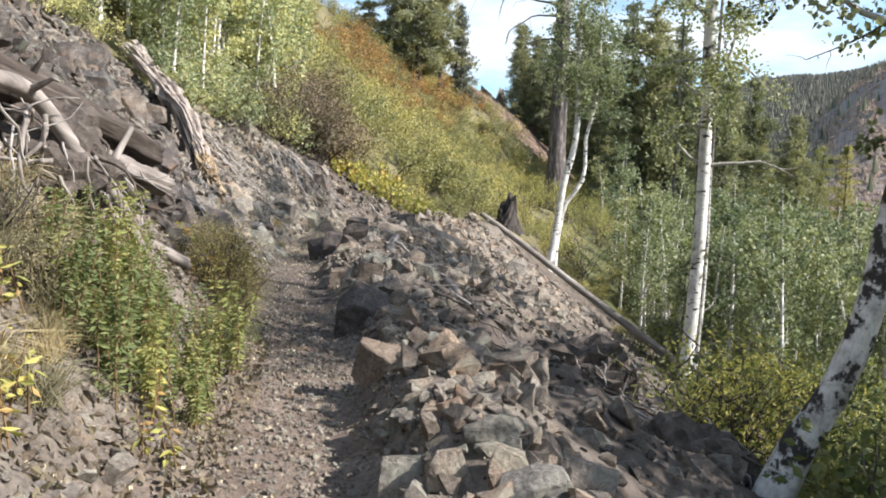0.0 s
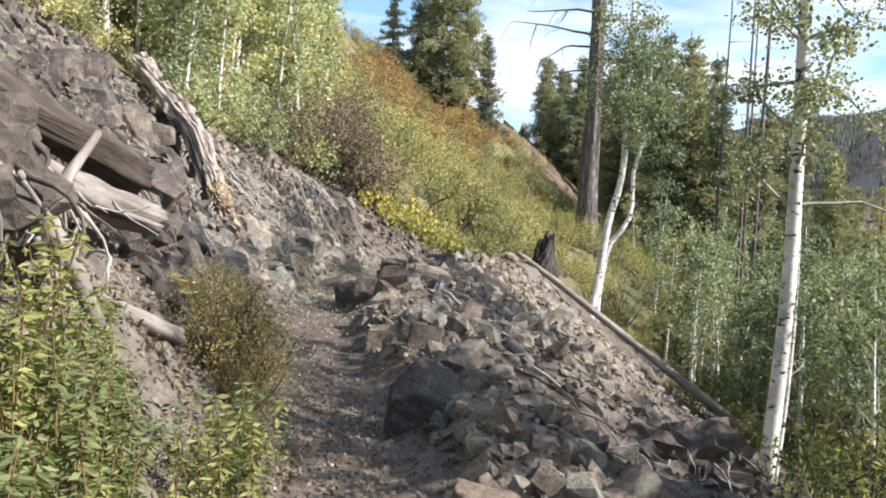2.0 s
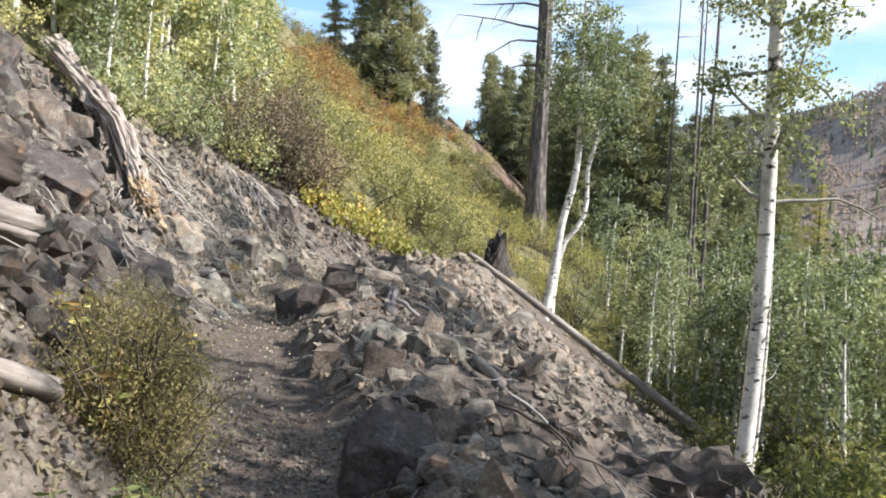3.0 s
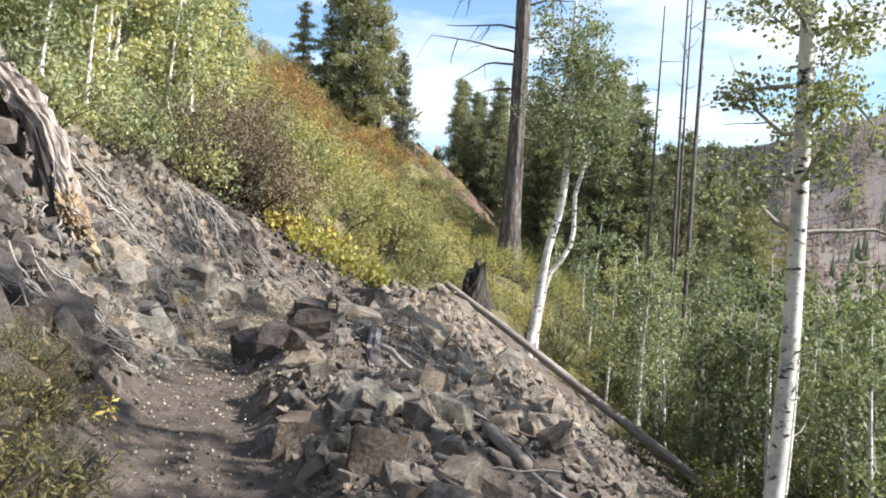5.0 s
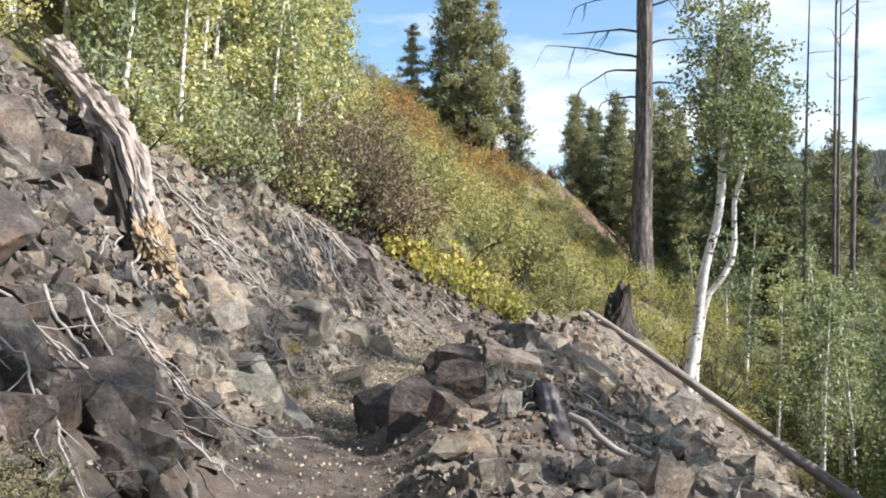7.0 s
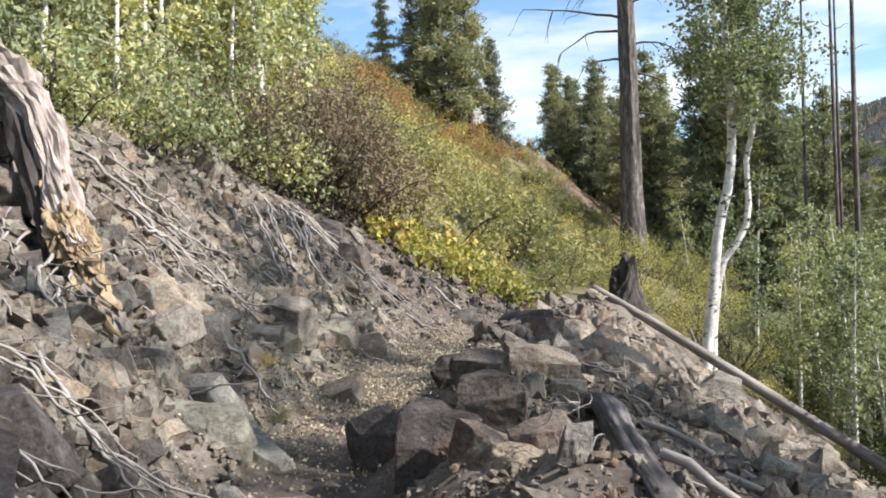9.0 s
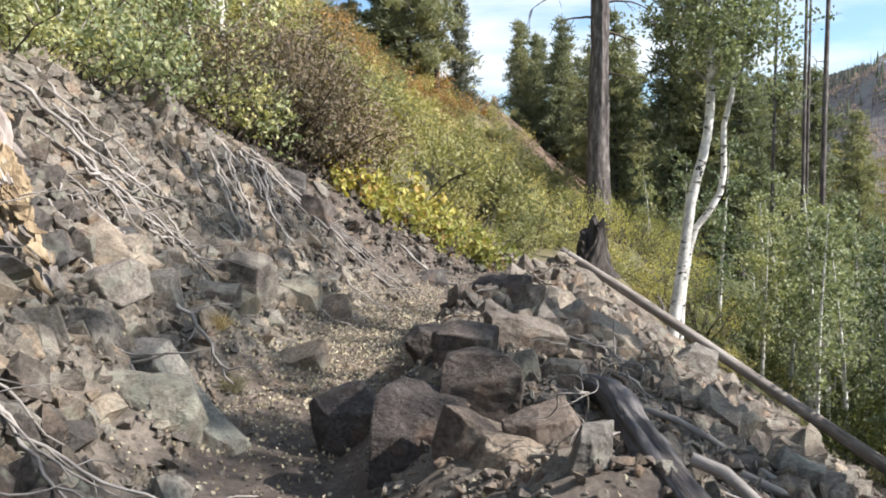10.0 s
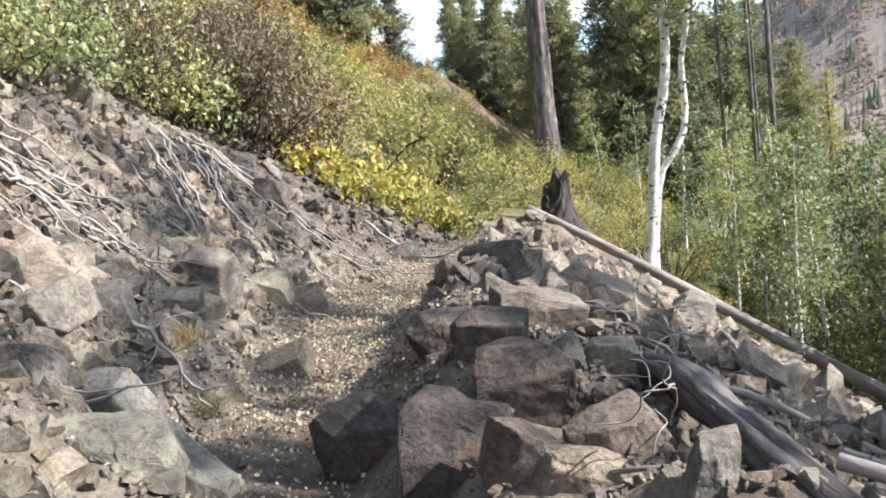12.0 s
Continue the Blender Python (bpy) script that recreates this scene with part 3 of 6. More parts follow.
def boulder_mesh(seed, dims, mat):
    """A broken block: a box split off by a few slanting planes, its edges worn and its faces rough."""
    rng = np.random.default_rng(seed)
    bm = bmesh.new()
    bmesh.ops.create_cube(bm, size=1.0)
    for v in bm.verts:
        v.co += Vector(rng.uniform(-0.13, 0.13, 3))
    sides = [(1, 0, 0), (-1, 0, 0), (0, 1, 0), (0, -1, 0), (0, 0, 1), (0, 0, 1), (1, 0, 1), (-1, 0, 1), (0, -1, 1)]
    for k in rng.permutation(len(sides))[:8]:
        way = unit(np.array(sides[k]) + rng.normal(size=3) * 0.55)
        reach = 0.5 * np.abs(way).sum()
        out = bmesh.ops.bisect_plane(bm, geom=bm.verts[:] + bm.edges[:] + bm.faces[:], plane_co=Vector(way * reach * rng.uniform(0.52, 0.84)), plane_no=Vector(way), clear_outer=True)
        rim = [e for e in out["geom_cut"] if isinstance(e, bmesh.types.BMEdge)]
        if len(rim) > 2:
            bmesh.ops.holes_fill(bm, edges=rim, sides=0)
    for v in bm.verts:
        v.co.x, v.co.y, v.co.z = v.co.x * dims[0] * 1.08, v.co.y * dims[1] * 1.05, v.co.z * dims[2] * 1.08
    size = (dims[0] * dims[1] * dims[2]) ** (1 / 3)
    bmesh.ops.remove_doubles(bm, verts=bm.verts[:], dist=0.02 * size)
    bmesh.ops.bevel(bm, geom=bm.edges[:], offset=0.03 * size, segments=2, affect="EDGES", profile=0.55)
    bmesh.ops.triangulate(bm, faces=bm.faces[:])
    chipped(bm, seed, size, 3, 0.034)
    bmesh.ops.recalc_face_normals(bm, faces=bm.faces[:])
    me = bpy.data.meshes.new("boulder")
    bm.to_mesh(me)
    bm.free()
    me.materials.append(mat)
    return me


def in_pile(x, y):
    """The heap of large blocks beside the trail, with small stones only between them."""
    return (x > -3.7) & (x < -1.1) & (y > 13.9) & (y < 18.3)


def boulder(x, y, w, d, h, turn, seed, label, mat=ROCK, tilt=(0, 0), sink=None):
    ob = new("boulder", boulder_mesh(seed, (w, d, h), mat))
    heap = bool(in_pile(x, y))
    if sink is None:
        sink = 0.4 if heap else 0.55
    z = height(x, y) + h * (0.5 - sink)
    rng = np.random.default_rng(seed)
    slant = 8 if heap else 24
    ob.matrix_world = pose(x, y, z, tilt[0] + rng.uniform(-slant, slant), tilt[1] + rng.uniform(-slant, slant), turn)
    return tagged(ob, label, "boulder", "boulders of the rockslide")


UNIT_ROCKS = [as_arrays(block(100 + k, (1, RNG.uniform(0.6, 0.95), RNG.uniform(0.4, 0.75)), 10, 4.5)) for k in range(14)]
UNIT_MIDS = [as_arrays(chipped(block(300 + k, (1, RNG.uniform(0.6, 0.95), RNG.uniform(0.45, 0.75)), 11, 4.5), k, 0.75, 1, 0.04)) for k in range(12)]
UNIT_BITS = [as_arrays(block(200 + k, (1, 0.8, 0.6), 7)) for k in range(8)]


def random_turns(n, rng):
    q = unit(rng.normal(size=(n, 4)))
    w, x, y, z = q.T
    return np.stack([np.stack([1 - 2 * (y * y + z * z), 2 * (x * y - w * z), 2 * (x * z + w * y)], -1),
                     np.stack([2 * (x * y + w * z), 1 - 2 * (x * x + z * z), 2 * (y * z - w * x)], -1),
                     np.stack([2 * (x * z - w * y), 2 * (y * z + w * x), 1 - 2 * (x * x + y * y)], -1)], 1)


def rubble(name, label, count, smallest, largest, rng, shapes, where, power=2.2, sink=0.15, mat=RUBBLE, bank_share=None):
    """Loose stones joined into one mesh, strewn where the given function says."""
    x, y = where(rng, count * 3)
    bank = (x < trail_x(y) - 0.55) & (y < 8.6)
    keep = rng.random(len(x)) < (bank_share or slide_mask(x, y) * np.where(bank, np.interp(y, (3, 5, 6.4, 7.4, 8.6), (0.18, 0.1, 0.25, 0.8, 1.0)) + 0.35 * (x < -4.2), 1.0))
    if mat is not RUBBLE_DARK:
        keep &= rng.random(len(x)) > 0.92 * scarp(x, y)
    if mat is RUBBLE:
        keep &= ~((x < -5.9) & (y < 18.6) & (rng.random(len(x)) < 0.85))
        keep &= ~((x < trail_x(y) - 0.9) & (y < 14.3) & (rng.random(len(x)) < 0.88))
    x, y = x[keep][:count], y[keep][:count]
    n = len(x)
    size = smallest * (1 - rng.random(n) * (1 - (smallest / largest) ** power)) ** (-1 / power)
    near = np.abs(x - trail_x(y) + 0.12 * fbm(x * 1.5, y * 1.5, 60, 2)) < np.interp(y, (0, 9, 11, 14.5, 17, 19, 22, 26), (0.62, 0.65, 0.8, 0.6, 0.45, 0.6, 0.5, 0.35))
    size = np.where(in_pile(x, y), np.minimum(size, rng.uniform(0.03, 0.10, n)), size)
    size = np.where(near, np.minimum(size, rng.uniform(0.02, 0.06, n)), size)
    z = terr(x, y) + size * sink
    turn = random_turns(n, rng)
    g = Geo()
    pick = rng.integers(0, len(shapes), n)
    for k, (sv, st) in enumerate(shapes):
        w = np.nonzero(pick == k)[0]
        if not len(w):
            continue
        v = np.einsum("nij,vj->nvi", turn[w] * size[w, None, None], sv) + np.stack([x[w], y[w], z[w]], -1)[:, None]
        t = st[None] + (np.arange(len(w)) * len(sv))[:, None, None]
        g.add(v.reshape(-1, 3), tris=t.reshape(-1, 3))
    ob = new(name, g.mesh(name, mat))
    return tagged(ob, label, "rubble", kind="stuff")

# ---- trees ----
LIMB_BARK = wood_material("pale grey-green aspen limbs", (0.16, 0.15, 0.125), (0.33, 0.315, 0.27), (0.48, 0.465, 0.42), scale=12)


def limb_points(base, way, length, rng, n=6, droop=0.0, bend=0.25):
    p, w = [np.array(base, float)], np.array(way, float)
    for _ in range(n - 1):
        w = unit(w + rng.normal(size=3) * bend + (0, 0, -droop))
        p.append(p[-1] + w * length / (n - 1))
    return np.array(p)


def crown_on(geo, paths, per, length, width, rng, spread=0.17, start=0.3, droop=0.3):
    for pts in paths:
        n = max(3, int(per * rng.uniform(0.7, 1.3)))
        t = rng.uniform(start, 1.0, n) * (len(pts) - 1)
        i = np.minimum(t.astype(int), len(pts) - 2)
        at = pts[i] + (pts[i + 1] - pts[i]) * (t - i)[:, None]
        clump = rng.normal(size=(max(2, n // 14), 3)) * spread
        at = at + clump[rng.integers(0, len(clump), n)] + rng.normal(size=(n, 3)) * spread * 0.5
        leaves(geo, at, length, width, rng, droop)


def aspen(name, label, trunk, radii, rng, limbs, limb_len, per, leaf, mat=LEAF_ASPEN, from_t=0.35, group="", bark=ASPEN_BARK, bare=0.0, up=0.5, twigs=True, lleaf=None, single=False):
    """A tree from its trunk's line: parts trunk, limbs and crown. trunk: points in the world or about 0."""
    trunk = np.asarray(trunk, float)
    base = trunk[0].copy()
    ob = thing(name, label, "tree", group, tuple(base))
    line = curve(trunk - base, 22)
    g = Geo()
    tube(g, line, radii, 12 if single else 7, 0.05, rng)
    part("trunk", g.mesh("trunk", bark, True), ob, "white-barked trunk with dark scars" if bark is ASPEN_BARK else "")
    g, paths, c = Geo(), [], Geo()
    for k in range(limbs):
        t = from_t + (1 - from_t) * (k + rng.random()) / limbs
        i = int(t * 20)
        a = k * 2.4 + rng.uniform(-0.5, 0.5)
        size = limb_len * (1.15 - 0.55 * t) * rng.uniform(0.7, 1.3)
        pts = limb_points(line[i], (np.cos(a), np.sin(a), up + rng.uniform(-0.2, 0.3)), size, rng, 6)
        r = np.interp(t, np.linspace(0, 1, len(radii)), radii) * 0.38
        tube(g, pts, (r, r * 0.25), 5 if single else 3, 0, rng, False)
        limb = None
        if single:
            limb = part("limb", g.mesh("limb", LIMB_BARK, True), ob)
        keep = rng.random() >= bare
        if keep:
            paths.append(pts)
        if twigs:
            for _ in range(2 if single else 1):
                j = rng.integers(2, 5)
                tw = limb_points(pts[j], rng.normal(size=3) + (pts[-1] - pts[0]), size * 0.45, rng, 4)
                if single:
                    g = Geo()
                tube(g, tw, (r * 0.35, r * 0.12), 3, 0, rng, False)
                if single:
                    part("twig", g.mesh("twig", LIMB_BARK, True), limb)
                if keep:
                    paths.append(tw)
        if single:
            g = Geo()
    if limbs and not single:
        tagged(part("branchwork", g.mesh("branchwork", LIMB_BARK, True), ob), kind="stuff")
    if per and paths:
        crown_on(c, paths, per, leaf, lleaf or leaf * 0.8, rng)
        part("crown", c.mesh("crown", mat), ob)
    return ob


def sapling(label, rng, h, mat, per=46, leaf=0.085, limbs=15, group="", name="young_aspen", up=1.1, len_=0.22, from_t=0.13):
    lean = rng.normal(size=2) * 0.05 * h
    trunk = [(0, 0, -0.1), (lean[0] * 0.3, lean[1] * 0.2, h * 0.45), (lean[0], lean[1], h)]
    return aspen(name, label, trunk, (0.012 * h + 0.008, 0.007 * h, 0.006), rng, limbs, h * len_, per, leaf, mat, from_t, group, up=up, twigs=True)


def conifer(label, rng, h, mat=NEEDLES, spread=0.2, rows=16, density=1.0, bare=0.12, droop=0.18, name="pine_tree", group="conifers on the slopes"):
    ob = thing(name, label, "tree", group)
    g = Geo()
    line = curve([(0, 0, -0.3), (rng.normal() * 0.01 * h, rng.normal() * 0.01 * h, h * 0.5), (0, 0, h)], 12)
    tube(g, line, (0.016 * h, 0.011 * h, 0.02), 7, 0.08, rng)
    c = Geo()
    for k in range(rows):
        t = bare + (0.985 - bare) * (k + 0.3 * rng.random()) / rows
        reach = h * spread * (1 - t) ** 0.7 * rng.uniform(0.6, 1.25) + 0.15
        around = int(5 + 3 * (1 - t))
        for j in range(around):
            a = 2 * np.pi * (j + rng.uniform(-0.3, 0.3)) / around + k * 0.7
            length = reach * rng.uniform(0.3, 1.35)
            pts = limb_points((line[0][0], line[0][1], t * h), (np.cos(a), np.sin(a), 0.25 + 0.5 * t), length, rng, 5, droop, 0.12)
            tube(g, pts, (0.004 * h * (1 - t) + 0.01, 0.006), 3, 0, rng, False)
            n = int(max(14, 120 * density * length / (h * spread) + 14))
            u = rng.uniform(0.25, 1.05, n) * 4
            i = np.minimum(u.astype(int), 3)
            at = pts[i] + (pts[i + 1] - pts[i]) * (u - i)[:, None] + rng.normal(size=(n, 3)) * (0.016 * h, 0.016 * h, 0.014 * h)
            leaves(c, at, 0.030 * h, 0.0075 * h, rng, 0.0, np.tile(unit(pts[-1] - pts[0]) * 0.8 + (0, 0, 0.35), (n, 1)), 0.6)
    part("trunk", g.mesh("trunk", PINE_BARK, True), ob)
    part("crown", c.mesh("crown", mat), ob)
    return ob


def shrub(label, rng, h, width, mat, count, leaf, stems=9, name="shrub", group="", stem_mat=DARK_TWIG, lleaf=None, droop=0.1, hollow=0.35):
    ob = thing(name, label, "shrub", group)
    g, c, paths = Geo(), Geo(), []
    for k in range(stems):
        a, lean = rng.uniform(0, 2 * np.pi), rng.uniform(0.1, 1.0)
        pts = limb_points((rng.normal() * 0.08 * width, rng.normal() * 0.08 * width, -0.05), (np.cos(a) * lean * width / h, np.sin(a) * lean * width / h, 1.0), h * rng.uniform(0.7, 1.1), rng, 6, 0.02, 0.14)
        tube(g, pts, (0.012 * h + 0.004, 0.004), 3, 0, rng, False)
        paths.append(pts)
        for _ in range(2):
            tw = limb_points(pts[rng.integers(2, 5)], (rng.normal(), rng.normal(), 0.8), h * 0.4, rng, 4)
            tube(g, tw, (0.006 * h + 0.002, 0.002), 3, 0, rng, False)
            paths.append(tw)
    crown_on(c, paths, count / len(paths), leaf, lleaf or leaf * 0.55, rng, 0.10 * width, hollow, droop)
    tagged(part("branchwork", g.mesh("branchwork", stem_mat, True), ob), kind="stuff")
    part("foliage", c.mesh("foliage", mat), ob)
    return ob


def spots(rng, n, inside, gap, box, tries=60):
    """Up to n places in a box that satisfy inside(x, y), at least gap apart."""
    got = []
    for _ in range(n * tries):
        if len(got) >= n:
            break
        x, y = rng.uniform(box[0], box[1]), rng.uniform(box[2], box[3])
        if inside(x, y) and all((x - a) ** 2 + (y - b) ** 2 > gap * gap for a, b, _ in got):
            got.append((x, y, height(x, y) - 0.03))
    return got

# ---- the trail's right side: standing trees ----
rng = np.random.default_rng(11)
aspen("aspen_tree", "tall aspen with white bark and sparse green leaves below the slide",
      [(4.10, 18.9, -3.2), (4.22, 18.9, -1.6), (4.33, 18.9, 0.5), (4.36, 18.9, 3.2), (4.33, 18.85, 6.1), (4.28, 18.8, 9.5), (4.2, 18.8, 13.0)],
      (0.165, 0.14, 0.13, 0.12, 0.105, 0.08, 0.035), rng, 34, 2.0, 115, 0.09, LEAF_ASPEN, 0.36, "tall aspens", bare=0.3, up=0.1, single=True)
aspen("aspen_sapling", "thin pale aspen stem beside the tall aspen", [(4.36, 19.1, -3.1), (4.5, 19.1, -1.2), (4.56, 19.1, 0.9), (4.54, 19.1, 2.4)], (0.045, 0.035, 0.012), rng, 5, 0.6, 10, 0.09, bare=0.4, single=True)
aspen("aspen_tree", "aspen with a bent white trunk behind the fallen log",
      [(1.62, 30.3, -2.0), (1.70, 30.3, -0.9), (1.93, 30.3, 0.75), (2.08, 30.3, 1.97), (2.39, 30.3, 3.2), (2.48, 30.3, 4.4), (2.43, 30.3, 5.6), (2.5, 30.3, 9.4)],
      (0.15, 0.125, 0.115, 0.10, 0.09, 0.08, 0.03), rng, 26, 2.0, 70, 0.10, LEAF_ASPEN, 0.60, "tall aspens", up=0.5, single=True)
aspen("aspen_tree", "slim crooked aspen stem leaning away from its neighbour",
      [(1.85, 30.45, -1.6), (1.98, 30.4, 0.25), (2.26, 30.4, 1.4), (2.64, 30.4, 1.85), (2.82, 30.4, 2.7), (2.78, 30.4, 3.4), (3.0, 30.4, 4.4), (3.2, 30.4, 8.4)],
      (0.10, 0.085, 0.075, 0.065, 0.06, 0.05, 0.02), rng, 22, 1.7, 65, 0.10, LEAF_ASPEN, 0.64, "tall aspens", up=0.5, single=True)
leaning = aspen("leaning_aspen", "aspen with black-scarred white bark leaning out over the slope",
      [(2.28, 7.0, -1.35), (2.48, 7.0, -0.7), (2.83, 7.0, -0.07), (3.05, 7.0, 0.55), (3.22, 7.1, 1.3), (3.5, 7.2, 2.4), (3.9, 7.3, 3.8), (4.4, 7.4, 5.5), (5.0, 7.5, 7.6)],
      (0.19, 0.13, 0.115, 0.11, 0.105, 0.095, 0.08, 0.05, 0.02), rng, 20, 2.8, 75, 0.075, LEAF_ASPEN, 0.50, "tall aspens", bark=ASPEN_SCARRED, up=0.05, bare=0.1, single=True)


def hanging_limbs(tree):
    """The long limbs that hang back over the slope, with leaves in bunches along twigs, coloured dark for shade."""
    rng = np.random.default_rng(64)
    foot = np.array(tree.matrix_basis.translation[:])
    lines = [
        [(3.88, 7.3, 3.75), (3.65, 7.9, 3.7), (3.2, 8.3, 3.48), (2.65, 8.6, 3.36), (2.41, 8.7, 3.3)],
        [(3.65, 7.22, 2.95), (3.5, 7.6, 3.05), (3.31, 8.2, 2.93), (3.17, 8.5, 2.87), (3.01, 8.7, 2.81)],
        [(3.37, 7.15, 1.92), (3.32, 7.3, 2.0), (3.22, 7.45, 1.93), (3.15, 7.6, 1.98)],
    ]
    for k, line in enumerate(lines):
        pts = curve(np.array(line) - foot, 14)
        g = Geo()
        tube(g, pts, (0.02, 0.012, 0.005), 6, 0.1, rng, False)
        limb = part("limb", g.mesh("limb", DARK_TWIG, True), tree, "dark thin hanging limb")
        g, c = Geo(), Geo()
        for j in range(3, 14):
            if k == 1 and j > 9:
                reach, bunch = 0.2, 0
            else:
                reach, bunch = rng.uniform(0.1, 0.3), int(rng.integers(4, 11))
            tw = limb_points(pts[j], rng.normal(size=3) * 0.7 + (pts[j] - pts[j - 1]) * 8, reach, rng, 5, 0.05, 0.3)
            tube(g, tw, (0.004, 0.0015), 4, 0, rng, False)
            leaves(c, tw[rng.integers(2, 5, bunch)] + rng.normal(size=(bunch, 3)) * 0.035 - (0, 0, 0.03), 0.06, 0.052, rng, 0.8)
        tagged(part("twig", g.mesh("twig", DARK_TWIG, True), limb), kind="stuff")
        # The darker leaf material puts the shade on these bunches into their colour.
        tagged(part("leaves", c.mesh("leaves", LEAF_UNDER), limb, "green round leaves in bunches, coloured dark for shade"), kind="stuff")


hanging_limbs(leaning)


# Unseen aspens, added right of the view to shade the trail and debris.
tall = sapling("tall leafy aspen out of view, added to shade the trail", rng, 11.5, LEAF_ASPEN, 58, 0.14, 20, "tall aspens", "aspen_tree", 0.5, 0.2, 0.3)
put_copies(tall, [(x, y, height(x, y) - 0.1) for x, y in ((7.7, 10.2), (7.6, 6.9), (9.6, 8.2))], rng, 1.0, 1.22, 2)
lower = sapling("leafy aspen out of view, added to shade the near bank", rng, 7.6, LEAF_ASPEN, 90, 0.12, 18, "tall aspens", "aspen_tree", 0.6, 0.24, 0.25)
put_copies(lower, [(x, y, height(x, y) - 0.1) for x, y in ((6.8, 5.8), (6.2, 7.0), (7.6, 6.4))], rng, 0.9, 1.1, 2)

# Further unseen copies, set where their shade meets the rock pile and near bank.
for x, y, size in ((9.5, 14.1, 1.22), (10.3, 13.1, 1.2)):
    copy_thing(tall, pose(x, y, height(x, y) - 0.1, 0, 0, 50 * x) @ Matrix.Scale(size, 4))
for x, y, size in ((5.5, 5.0, 0.9), (6.0, 2.9, 0.92), (6.3, 3.9, 0.88), (5.6, 3.6, 0.8)):
    copy_thing(lower, pose(x, y, height(x, y) - 0.1, 0, 0, 70 * x) @ Matrix.Scale(size, 4))


def big_pine(x, y):
    rng = np.random.default_rng(21)
    ob = thing("dead_pine", "tall scorched pine with a bare grey-brown trunk", "tree", "", (x, y, height(x, y) - 0.3))
    line = curve([(0, 0, 0), (0.05, 0, 6), (0.08, 0, 14), (0.0, 0, 26)], 40)
    g = Geo()
    tube(g, line, (0.66, 0.50, 0.43, 0.41, 0.39, 0.36, 0.32, 0.23, 0.12), 28, 0.24, rng)
    part("trunk", g.mesh("trunk", PINE_BARK, True), ob)
    for z, a, size in ((6.4, 3.3, 1.2), (8.2, 0.4, 1.6), (10.0, -0.2, 2.2), (10.8, 3.0, 2.2), (11.6, 0.15, 2.6), (12.6, 3.3, 3.4), (13.3, 2.9, 5.0), (13.9, -0.1, 2.4), (14.6, 3.2, 4.2), (15.4, 0.2, 2.8), (16.2, 3.0, 3.6), (17, 0.3, 3), (18, 3.1, 3)):
        g = Geo()
        pts = limb_points(line[int(z / 26 * 39)], (np.cos(a), 0.2 * np.sin(9 * z), 0.35), size, rng, 8, 0.12, 0.10)
        tube(g, pts, (0.075, 0.018), 6, 0.1, rng, False)
        branch = part("bare_branch", g.mesh("bare_branch", DARK_TWIG, True), ob)
        for _ in range(4):
            g = Geo()
            tw = limb_points(pts[rng.integers(3, 8)], (np.cos(a) * 0.6, rng.normal() * 0.5, -0.8), size * 0.32, rng, 5, 0.2)
            tube(g, tw, (0.022, 0.008), 4, 0, rng, False)
            part("twig", g.mesh("twig", DARK_TWIG, True), branch)


big_pine(2.95, 52.0)


def snag(x, y, top, r, lean, seed):
    rng = np.random.default_rng(seed)
    z = height(x, y) - 0.2
    ob = thing("snag", "thin fire-killed standing trunk without leaves", "dead tree", "standing dead trunks", (x, y, z))
    h = top - z
    line = curve([(0, 0, 0), (lean * 0.4, 0, h * 0.5), (lean, 0, h)], 14)
    g = Geo()
    tube(g, line, (r, r * 0.85, r * 0.3), 8, 0.08, rng)
    part("trunk", g.mesh("trunk", PINE_BARK, True), ob)
    for k in range(9):
        g = Geo()
        pts = limb_points(line[4 + k], (rng.normal(), rng.normal(), 0.35), rng.uniform(0.5, 1.6), rng, 5, 0.05)
        tube(g, pts, (0.025, 0.006), 4, 0, rng, False)
        part("bare_twig", g.mesh("bare_twig", DARK_TWIG, True), ob)


snag(8.4, 44, 13.5, 0.075, 0.25, 1)
snag(9.58, 44, 16, 0.085, 0.12, 2)
snag(9.85, 44.4, 14, 0.075, 0.15, 3)
snag(10.1, 43.6, 17, 0.11, 0.35, 4)


def fallen_log():
    rng = np.random.default_rng(31)
    ob = thing("fallen_log", "long grey barkless log lying down the slope below a charred stump", "log", "", (0, 0, 0))
    g = Geo()
    ob.matrix_basis, line = lengthwise(curve([(-0.78, 30.55, 0.78), (1.55, 28.8, -0.78), (4.1, 27.2, -2.55), (5.95, 26.0, -3.85)], 40))
    line[:, 0] += 0.03 * np.sin(np.linspace(0, 9, 40))
    tube(g, line, (0.085, 0.105, 0.115, 0.12, 0.13, 0.135), 14, 0.06, rng)
    part("trunk", g.mesh("trunk", GREY_WOOD, True), ob)
    for t, way, size in ((12, (0.3, 0.2, -0.9), 0.5), (17, (0.4, 0.1, -0.8), 0.6), (2, (-0.6, 0.1, -0.1), 0.3)):
        g = Geo()
        tube(g, limb_points(line[t], way, size, rng, 5), (0.035, 0.012), 6, 0.1, rng)
        part("branch_stub", g.mesh("branch_stub", GREY_WOOD, True), ob)


fallen_log()


